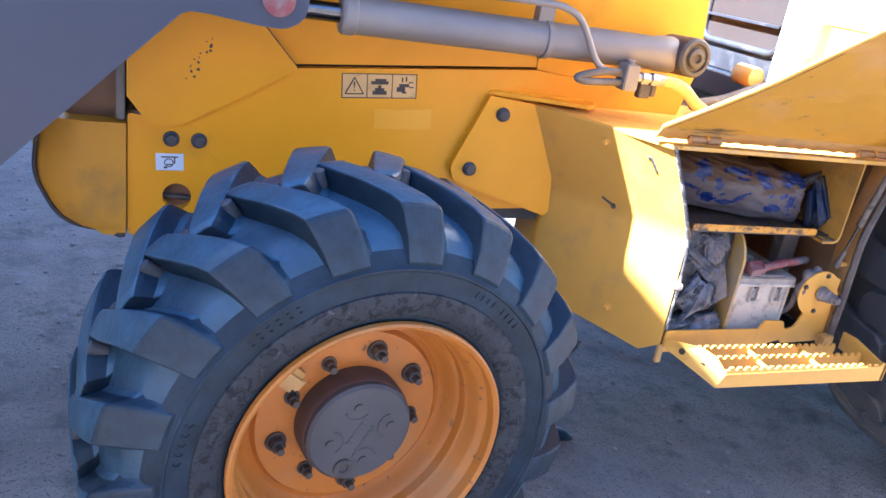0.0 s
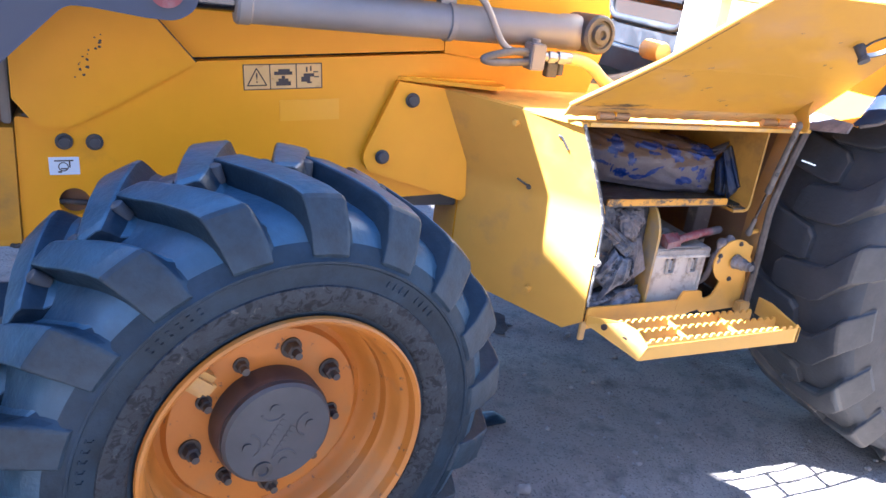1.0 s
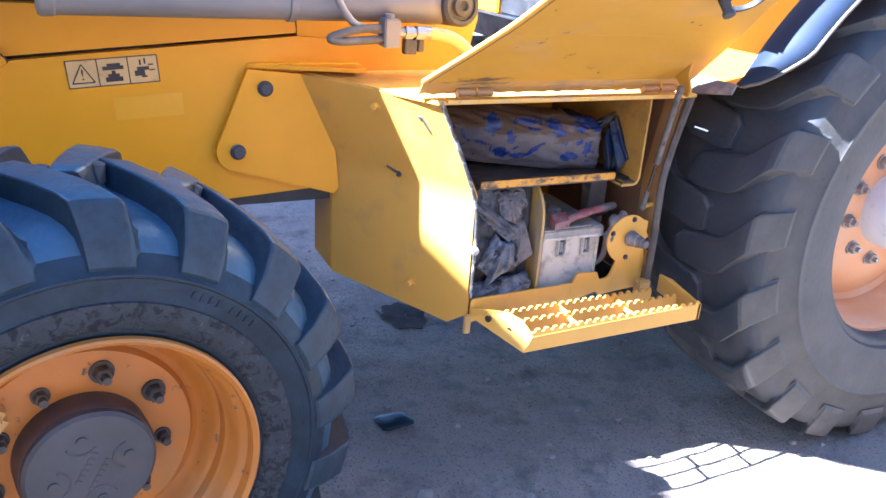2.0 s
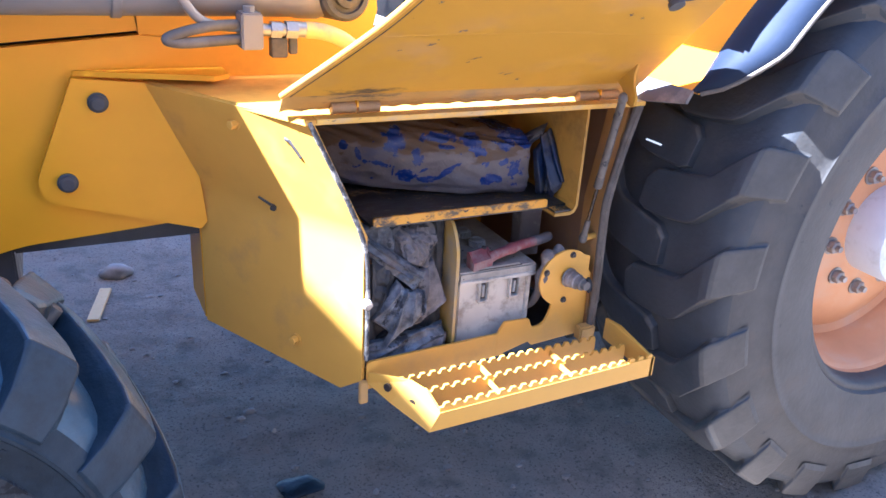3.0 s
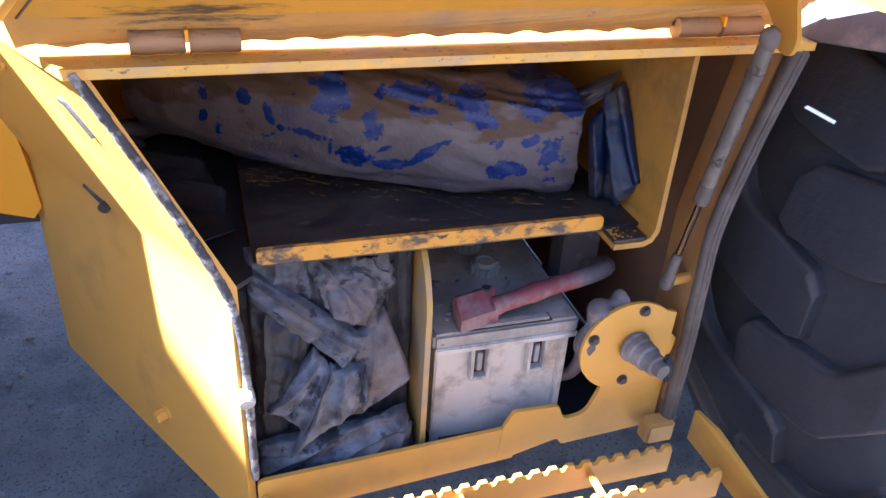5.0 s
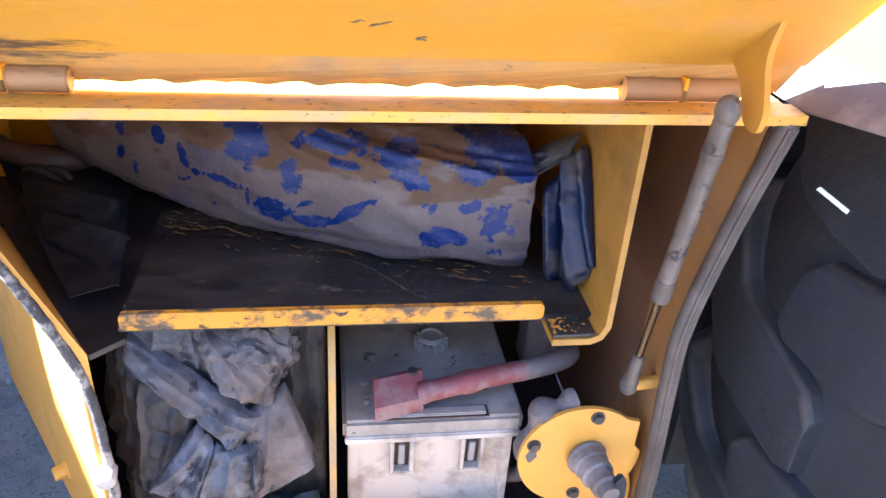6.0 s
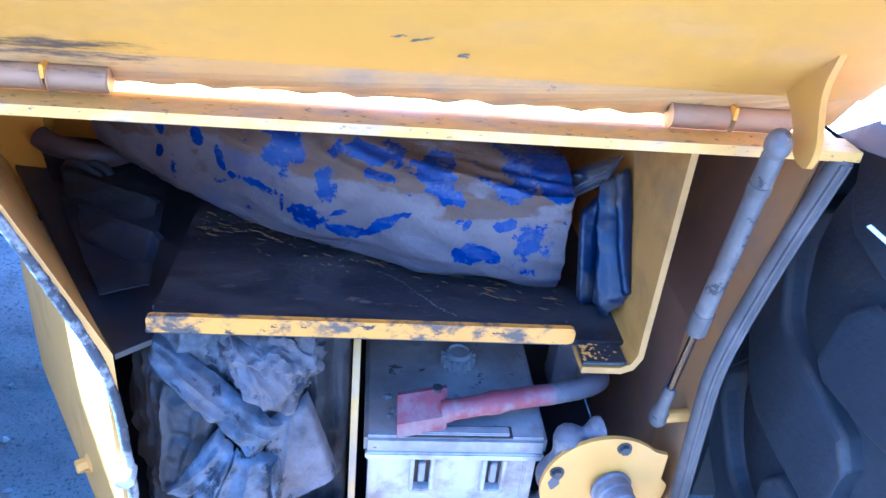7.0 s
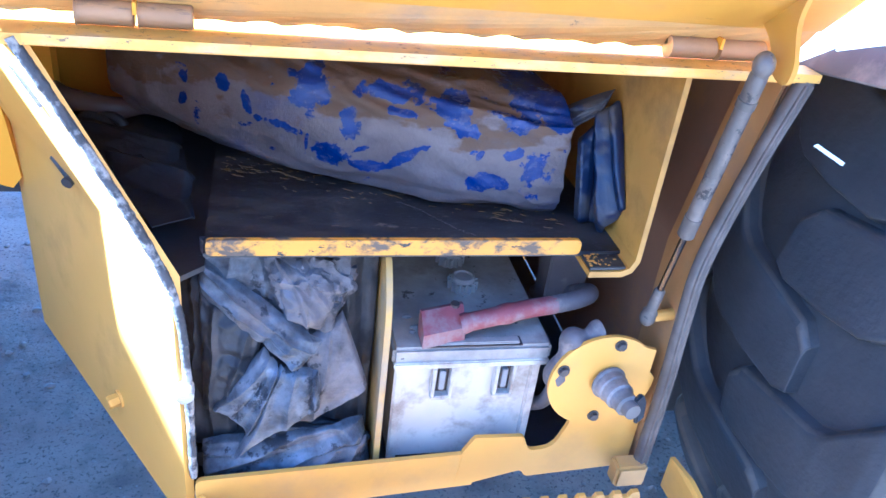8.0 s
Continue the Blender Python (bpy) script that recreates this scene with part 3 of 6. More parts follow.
def build_front_wheel():
    m = wheel_frame((-0.905, -0.30, 0.556), (0.19, -0.982, 0.0))
    bm = bm_new()
    # dished rim; local z = 0 is the face of the wheel disc
    add_lathe(bm, [(0.259, 0.139), (0.266, 0.145), (0.2705, 0.142), (0.2715, 0.132), (0.262, 0.118), (0.250, 0.108), (0.2445, 0.098), (0.2425, 0.070), (0.236, 0.062), (0.2345, 0.040), (0.225, 0.030), (0.220, 0.008), (0.207, -0.004),
                   (0.196, 0.0), (0.188, 0.012), (0.11, 0.012), (0.11, -0.03), (0.20, -0.045), (0.23, -0.05), (0.250, 0.0), (0.252, 0.06), (0.258, 0.09)],
              96, m, closed=True)
    wheel = part("front_wheel", bm, ORANGE_RIM, loader, "orange steel rim with chipped paint", smooth=35)
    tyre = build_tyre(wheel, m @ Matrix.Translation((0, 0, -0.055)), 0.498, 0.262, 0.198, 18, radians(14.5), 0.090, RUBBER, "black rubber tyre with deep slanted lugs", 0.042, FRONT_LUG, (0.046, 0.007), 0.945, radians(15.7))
    bm = bm_new()
    add_lathe(bm, [(0.281, 0.1335), (0.287, 0.1385), (0.305, 0.1415), (0.322, 0.1440), (0.331, 0.1440), (0.333, 0.140), (0.31, 0.130), (0.283, 0.126)], 96, m, closed=True)
    part("bead_ring", bm, SIDEWALL, tyre, "scuffed muddy ring of rubber beside the rim", smooth=60)
    # raised marking on the sidewall, too worn to read
    for a in [62, 59.5, 57, 54.5, 50, 47.5, 45, 42.5] + [118, 121, 124, 127, 130, 133] + [160, 163, 166, 169, 172]:
        mm = m @ Matrix.Rotation(radians(a - 90), 4, "Z") @ Matrix.Translation((0, 0.356, 0.1415)) @ Matrix.Diagonal((0.6, 0.6, 0.8, 1))
        bm = add_box(bm_new(), (-0.0055, -0.011, 0), (-0.0015, 0.011, 0.004), mm)
        add_box(bm, (-0.0015, 0.007, 0), (0.0055, 0.011, 0.004), mm)
        add_box(bm, (-0.0015, -0.011, 0), (0.0055, -0.007, 0.004), mm)
        part("sidewall_mark", bm, RUBBER, tyre)
    # small rubber nubs in the grooves beside the inner ends of the lugs
    q = bm_new()
    add_lathe(q, [(0.017, 0.0), (0.0135, 0.024), (0.0125, 0.030), (0.009, 0.032)], 16, Matrix.Rotation(radians(90), 4, "Y"))
    nub = part("groove_nub", q, HUB_GREY, tyre, smooth=40)
    tm = m @ Matrix.Translation((0, 0, -0.055))
    for k in range(36):
        ob = nub if k == 0 else new("groove_nub", nub.data)
        ob.parent = tyre
        ob.matrix_world = tm @ Matrix.Rotation(radians(20.0 + 10 * k), 4, "Z") @ Matrix.Translation((0.4635, 0, -0.004 if k % 2 == 0 else 0.010))
    bm = bm_new()
    add_lathe(bm, [(0.112, -0.06), (0.112, 0.052), (0.108, 0.060)], 64, m)
    drum = part("hub_drum", bm, HUB_BROWN, wheel, "brown greasy planetary hub drum", smooth=35)
    bm = bm_new()
    add_lathe(bm, [(0.107, 0.058), (0.107, 0.072), (0.101, 0.078), (0.06, 0.079)], 64, m)
    part("hub_cover", bm, HUB_GREY, wheel, "dark grey cast hub cover", smooth=35)
    for k in range(9):
        a = radians(73 - 40 * k)
        big = k in (0, 1, 4, 6)
        r = 0.150 if big else 0.136
        c = m @ Vector((r * math.cos(a), r * math.sin(a), 0.012))
        bm = bm_new()
        way = m.to_3x3() @ Vector((0, 0, 1))
        add_hex(bm, c, way, 0.0155 if big else 0.0115, 0.024 if big else 0.018)
        add_cyl(bm, c, c + way * (0.040 if big else 0.030), 0.0085, 0.0075, 12)
        part("wheel_nut", bm, DARK_STEEL, wheel, smooth=30)
    # cast pattern on the hub cover
    bm = bm_new()
    for a0, r0, n0, n1 in ((100, 0.062, 200, 330), (10, 0.062, 100, 250), (280, 0.062, 20, 160), (190, 0.062, -60, 80)):
        c0 = Vector((r0 * math.cos(radians(a0)), r0 * math.sin(radians(a0)), 0.0795))
        arc = [m @ (c0 + Vector((0.026 * math.cos(radians(t)), 0.026 * math.sin(radians(t)), 0))) for t in range(n0, n1, 12)]
        add_tube(bm, arc, 0.0022, 6)
        add_lathe(bm, [(0.009, 0), (0.009, 0.003), (0.004, 0.003)], 16, m @ Matrix.Translation(c0))
    part("cast_ribs", bm, HUB_GREY, wheel, smooth=50)
    bm = bm_new()
    for k in range(6):
        add_box(bm, (-0.03 + 0.011 * k, 0.006, 0.0785), (-0.023 + 0.011 * k, 0.016, 0.0805), m @ Matrix.Rotation(radians(58), 4, "Z"))
        add_box(bm, (-0.036 + 0.011 * k, -0.02, 0.0785), (-0.029 + 0.011 * k, -0.011, 0.0805), m @ Matrix.Rotation(radians(58), 4, "Z"))
    part("cast_marking", bm, HUB_GREY, wheel)
    bm = bm_new()
    q = m @ Matrix.Translation((-0.030, -0.070, 0.076))
    add_lathe(bm, [(0.019, 0), (0.019, 0.008), (0.011, 0.008), (0.009, 0.004)], 24, q)
    part("drain_plug", bm, DARK_STEEL, wheel, "dark hub drain plug", smooth=30)
    bm = bm_new()
    add_box(bm, (0.150, -0.024, -0.01), (0.222, 0.022, 0.040), m @ Matrix.Rotation(radians(139), 4, "Z") @ Matrix.Translation((0, 0, 0.012)))
    part("valve_guard", bm, FLANGE, wheel, "pale orange valve guard", bevel=0.012, smooth=40)


build_front_wheel()


def build_rear_wheel():
    m = wheel_frame((1.35, -0.22, 0.744), (0.0, -1.0, 0.0))
    bm = bm_new()
    add_lathe(bm, [(0.372, 0.0), (0.388, 0.004), (0.388, -0.012), (0.372, -0.02), (0.356, -0.04), (0.35, -0.10), (0.335, -0.12), (0.33, -0.16), (0.31, -0.17),
                   (0.22, -0.12), (0.10, -0.11), (0.10, -0.13), (0.22, -0.14), (0.31, -0.19), (0.36, -0.15), (0.362, -0.05)], 96, m, closed=True)
    wheel = part("rear_wheel", bm, RIM_BOUNCE_LIT, loader, "dusty orange steel rim, paled for bounced sunlight", smooth=35)
    build_tyre(wheel, m @ Matrix.Translation((0, 0, -0.165)), 0.724, 0.372, 0.228, 20, radians(1), 0.052, RUBBER_DUSTY, "large dusty black tyre with worn slanted lugs", 0.019, REAR_LUG, (0.014, 0.010), 0.86, radians(6))
    bm = bm_new()
    add_lathe(bm, [(0.118, -0.12), (0.118, -0.03), (0.112, -0.016), (0.06, -0.012)], 48, m)
    part("hub_cap", bm, HUB_PALE, wheel, "pale grey hub cap", smooth=35)
    for k in range(10):
        a = 2 * math.pi * (k + 0.3) / 10
        bm = bm_new()
        c = m @ Vector((0.165 * math.cos(a), 0.165 * math.sin(a), -0.117))
        way = m.to_3x3() @ Vector((0, 0, 1))
        add_hex(bm, c, way, 0.017, 0.022)
        add_cyl(bm, c, c + way * 0.034, 0.009, 0.008, 12)
        part("wheel_nut", bm, ZINC, wheel, smooth=30)


build_rear_wheel()


def build_chassis_side():
    # engine side panel
    outline = round_poly([(-1.3595, 0.975), (-1.30, 0.968), (-1.14, 1.02), (-0.975, 1.116), (-0.355, 1.172), (-0.20, 1.16), (-0.20, 0.795), (-0.62, 0.768), (-0.80, 0.70), (-1.3595, 0.665)],
                         [0.01, 0.03, 0.0, 0.01, 0.0, 0, 0, 0.05, 0.05, 0.02])
    hole = [(-1.246 + 0.034 * math.cos(radians(a)), 0.773 + 0.034 * math.sin(radians(a))) for a in range(0, 360, 15)]
    k = min(range(len(outline)), key=lambda i: (outline[i][0] + 1.3595) ** 2 + (outline[i][1] - 0.665) ** 2)
    ring = outline[k:] + outline[:k + 1] + (hole[15:] + hole[:16])
    bm = add_prism(bm_new(), xz(ring, 0.33), (0, 0.03, 0))
    side = part("side_panel", bm, YELLOW, loader, "flat yellow engine side panel", smooth=30)
    recess = part("access_recess", add_box(bm_new(), (-1.295, 0.3605, 0.725), (-1.20, 0.3685, 0.825)), INNER_BROWN, side, "brown dusty recess behind the access hole")
    part("recess_bar", add_cyl(bm_new(), (-1.29, 0.352, 0.768), (-1.205, 0.352, 0.762), 0.007, seg=12), DARK_STEEL, recess, smooth=40)
    # hood panel above the seam
    outline = [(-0.99, 1.123), (-0.352, 1.179), (-0.36, 1.24), (-0.36, 1.56), (-1.15, 1.45), (-1.06, 1.21)]
    part("hood_panel", add_prism(bm_new(), xz(outline, 0.34), (0, 0.03, 0)), YELLOW, loader, "yellow hood panel over the engine", bevel=0.003, smooth=30)
    outline = [(-0.346, 1.08), (0.10, 1.08), (0.135, 1.22), (0.10, 1.56), (-0.354, 1.56), (-0.354, 1.24)]
    part("rear_hood_panel", add_prism(bm_new(), xz(outline, 0.338), (0, 0.03, 0)), YELLOW, loader, bevel=0.003, smooth=30)
    part("hood_top", add_box(bm_new(), (-1.37, 0.345, 1.562), (0.10, 1.46, 1.60)), YELLOW, loader, "yellow hood top", bevel=0.015)
    part("far_side_panel", add_box(bm_new(), (-1.36, 1.42, 0.70), (0.10, 1.45, 1.56)), YELLOW, loader, bevel=0.004)
    # loader tower plate
    outline = round_poly([(-1.36, 1.018), (-1.335, 0.985), (-1.31, 0.955), (-1.25, 0.953), (-1.13, 1.022), (-0.975, 1.115), (-1.06, 1.208), (-1.13, 1.30), (-1.36, 1.36)],
                         [0.0, 0.0, 0.01, 0.03, 0.03, 0.005, 0.0, 0, 0])
    tower = part("tower_plate", add_prism(bm_new(), xz(outline, 0.312), (0, 0.018, 0)), YELLOW, loader, "yellow loader tower plate with paint chips", bevel=0.003, smooth=30)
    # black tube along the outline: the seam plus the plate's painted edge shadow
    bm = bm_new()
    add_tube(bm, [(p[0], 0.3285, p[1]) for p in outline[:-2]], 0.0028, 6)
    part("seam_and_edge_shadow", bm, BLACK, tower, "dark seam and painted edge shadow round the tower plate", smooth=50)
    # front nose
    bm = bm_new()
    pts = []
    for z, dx in ((0.952, 0.0), (0.90, -0.008), (0.86, -0.014), (0.826, -0.016), (0.79, -0.01), (0.76, 0.003), (0.73, 0.018), (0.705, 0.037), (0.688, 0.062), (0.678, 0.095), (0.672, 0.14)):
        pts.append([(-1.362, 0.315, z), (-1.45 + dx * 0.3, 0.312, z), (-1.52 + dx, 0.325, z), (-1.553 + dx, 0.36, z), (-1.57 + dx, 0.45, z), (-1.57 + dx, 1.2, z), (-1.362, 1.2, z)])
    rings = [[bm.verts.new(p) for p in ring] for ring in pts]
    for a, b in zip(rings, rings[1:]):
        for i in range(len(a)):
            j = (i + 1) % len(a)
            bm.faces.new((a[i], a[j], b[j], b[i]))
    bm.faces.new(rings[0])
    bm.faces.new(rings[-1][::-1])
    nose = part("nose", bm, NOSE_YELLOW, loader, "rounded brownish-yellow nose guard with scuffed edges", bevel=0.006, smooth=40)
    edge = [Vector(ring[3]).lerp(Vector(ring[2]), 0.25) + Vector((-0.003, -0.004, 0)) for ring in pts] + [Vector(pts[-1][1]) + Vector((0.03, -0.001, 0.001)), Vector(pts[-1][0]) + Vector((-0.004, -0.001, 0.001))]
    part("edge_strip", add_tube(bm_new(), smooth_line([tuple(p) for p in edge], 4), 0.0055, 8), DARK_STEEL, nose, "dark scuffed edge strip of the nose guard", smooth=50)
    # dark belly under the panels
    ch = part("chassis", add_box(bm_new(), (-1.30, 0.37, 0.62), (-0.62, 1.25, 1.4)), BLACK, loader, "black greasy chassis and engine bay", bevel=0.004)
    part("mid_frame", add_box(bm_new(), (-0.615, 0.405, 0.78), (-0.275, 1.25, 1.50)), BLACK, ch, bevel=0.004)
    part("rear_frame", add_box(bm_new(), (-0.27, 0.502, 0.80), (1.2, 1.25, 1.06)), BLACK, ch, bevel=0.004)
    part("frame_rail", add_box(bm_new(), (-0.62, 0.345, 0.748), (-0.25, 0.403, 0.80)), BLACK, ch, bevel=0.004)
    part("rear_axle", add_box(bm_new(), (0.72, 0.30, 0.30), (1.9, 1.5, 0.795)), BLACK, loader, "black rear axle housing", bevel=0.03)
    bm = bm_new()
    add_box(bm, (-1.06, -0.1, 0.44), (-0.82, 0.30, 0.57))
    part("front_axle", bm, DARK_STEEL, loader, bevel=0.02)
    # bracket plate with two bolts
    outline = round_poly([(-0.478, 1.098), (-0.335, 1.085), (-0.262, 0.92), (-0.25, 0.79), (-0.262, 0.775), (-0.545, 0.86), (-0.56, 0.90)], [0.0, 0.0, 0.1, 0.0, 0.0, 0.03, 0.03])
    br = part("bracket_plate", add_prism(bm_new(), xz(outline, 0.308), (0, 0.021, 0)), YELLOW, loader, "yellow bolted bracket plate", bevel=0.003, smooth=30)
    for x, z in ((-0.437, 1.052), (-0.506, 0.899)):
        bm = bm_new()
        add_lathe(bm, [(0.019, 0), (0.019, 0.004), (0.0155, 0.006), (0.0155, 0.014), (0.011, 0.017)], 24, axis_frame((x, 0.308, z), (x, 0.2, z)))
        part("bolt", bm, HUB_GREY, br, smooth=30)
    for x, z in ((-1.262, 0.919), (-1.198, 0.919)):
        bm = bm_new()
        add_lathe(bm, [(0.019, 0), (0.019, 0.004)], 24, axis_frame((x, 0.33, z), (x, 0.2, z)))
        add_lathe(bm, [(0.013, 0.004), (0.013, 0.014), (0.010, 0.017)], 24, axis_frame((x, 0.33, z), (x, 0.2, z)))
        part("bolt", bm, HUB_GREY, side, smooth=30)
    part("front_grille", add_box(bm_new(), (-1.50, 0.37, 0.93), (-1.37, 1.2, 1.45)), INNER_BROWN, loader, "brown-grey radiator surround", bevel=0.01)
    part("corner_post", add_box(bm_new(), (-1.385, 0.335, 0.955), (-1.366, 0.37, 1.4)), GREY_STEEL, loader, bevel=0.003)



build_chassis_side()


def build_lift_gear():
    # loader arm
    outline = round_poly([(-1.66, 0.82), (-1.235, 1.245), (-1.19, 1.243), (-1.09, 1.231), (-1.03, 1.228), (-0.99, 1.255), (-0.985, 1.31), (-0.98, 1.38), (0.08, 1.56), (0.14, 1.64), (0.08, 1.74), (-1.4, 1.60), (-2.7, 1.0), (-2.6, 0.55)],
                         [0.05, 0.05, 0, 0, 0.03, 0.03, 0.03, 0.06, 0.05, 0.05, 0.05, 0.2, 0.2, 0.1])
    part("loader_arm", add_prism(bm_new(), xz(outline, 0.132), (0, 0.203, 0)), ARM_GREY, loader, "dark blue-grey loader arm plate", bevel=0.006, smooth=30)
    bm = bm_new()
    add_lathe(bm, [(0.034, 0), (0.034, 0.012), (0.02, 0.014), (0.0, 0.014)][:3], 32, axis_frame((-1.05, 0.132, 1.288), (-1.05, 0.0, 1.288)))
    part("pin", bm, RED_PLASTIC, loader, "faded red pivot pin", smooth=30)
    a, b = Vector((-0.905, 0.215, 1.268)), Vector((-0.005, 0.235, 1.262))
    d = (b - a).normalized()
    bm = bm_new()
    add_lathe(bm, [(0.030, -0.002), (0.042, 0.0), (0.046, 0.006), (0.046, 0.03), (0.043, 0.034), (0.043, 0.82), (0.046, 0.83), (0.047, 0.87), (0.04, 0.89)], 48, axis_frame(a, b))
    cyl = part("lift_cylinder", bm, GREY_STEEL, loader, "grey hydraulic lift cylinder", smooth=30)
    part("rod", add_cyl(bm_new(), a - d * 0.16, a, 0.022, seg=24), CHROME, cyl, smooth=30)
    e = Vector((-0.004, 0.285, 1.262))
    bm = bm_new()
    add_lathe(bm, [(0.05, 0), (0.05, 0.105), (0.044, 0.112), (0.036, 0.112), (0.034, 0.106), (0.026, 0.106), (0.024, 0.116), (0.012, 0.118), (0.010, 0.11)], 40, axis_frame(e, e + Vector((0.12, -1, 0.05))))
    part("eye", bm, DARK_STEEL, cyl, "dark greasy pivot eye", smooth=30)
    bm = bm_new()
    c = a + d * 0.50
    add_lathe(bm, [(0.0445, 0), (0.047, 0.001), (0.047, 0.017), (0.0445, 0.018)], 40, axis_frame(c, b))
    add_box(bm, (-0.02, -0.012, 0.04), (0.02, 0.024, 0.078), Matrix.Translation(c))
    part("clamp_band", bm, GREY_STEEL, cyl, "grey pipe clamp band", bevel=0.002)
    bm = bm_new()
    add_tube(bm, smooth_line([(-0.62, 0.175, 1.352), (-0.45, 0.172, 1.352), (-0.385, 0.168, 1.348), (-0.335, 0.165, 1.322), (-0.288, 0.165, 1.25), (-0.262, 0.165, 1.222), (-0.23, 0.167, 1.212), (-0.18, 0.17, 1.208)], 8), 0.0085, 12)
    part("steel_pipe", bm, GREY_STEEL, cyl, "bent grey hydraulic pipe", smooth=50)
    bm = bm_new()
    add_tube(bm, smooth_line([(-0.20, 0.168, 1.214), (-0.25, 0.155, 1.213), (-0.30, 0.15, 1.203), (-0.325, 0.15, 1.192), (-0.30, 0.15, 1.186), (-0.24, 0.155, 1.188), (-0.19, 0.165, 1.19)], 8), 0.0095, 12)
    part("hose_loop", bm, GASKET, cyl, "looped black hydraulic hose", smooth=50)
    bm = bm_new()
    add_box(bm, (-0.197, 0.145, 1.172), (-0.158, 0.195, 1.236))
    add_cyl(bm, (-0.178, 0.17, 1.236), (-0.178, 0.17, 1.246), 0.011, seg=12)
    part("valve_block", bm, GREY_STEEL, cyl, "grey hydraulic manifold block", bevel=0.003)
    bm = bm_new()
    for x0, x1, r in ((-0.158, -0.14, 0.011), (-0.14, -0.12, 0.016), (-0.12, -0.112, 0.012), (-0.112, -0.09, 0.017), (-0.09, -0.07, 0.0145)):
        add_lathe(bm, [(r, 0), (r, x1 - x0)], 6 if r > 0.0155 else 18, axis_frame((x0, 0.17, 1.205), (x1, 0.17, 1.204)))
    part("fitting", bm, ZINC, cyl, "zinc hose fitting", smooth=30)
    bm = bm_new()
    add_tube(bm, smooth_line([(-0.075, 0.17, 1.204), (-0.04, 0.171, 1.20), (0.0, 0.175, 1.185), (0.05, 0.185, 1.15), (0.12, 0.21, 1.12)], 8), 0.0155, 14)
    part("hose", bm, HOSE_YELLOW, cyl, "pale yellow sleeved hydraulic hose", smooth=50)
    bm = bm_new()
    add_box(bm, (-0.14, 0.16, 1.155), (-0.11, 0.185, 1.19))
    add_box(bm, (-0.105, 0.165, 1.16), (-0.09, 0.18, 1.19))
    part("bracket", bm, DARK_STEEL, cyl, bevel=0.002)


build_lift_gear()


# ---- the toolbox ----
# the slanted front-side plate: lower edge upright, upper half leaning forwards
def plate_point(u, z):
    """u: 0 at the outer edge, 1 at the machine; the plate leans forwards above its bend."""
    k = max(0.0, (z - 0.862) / 0.226)
    lo, hi = Vector((-0.022, -0.038)), Vector((-0.252, 0.335))
    p = lo + (hi - lo) * u
    return Vector((p.x - 0.104 * k, p.y, z))


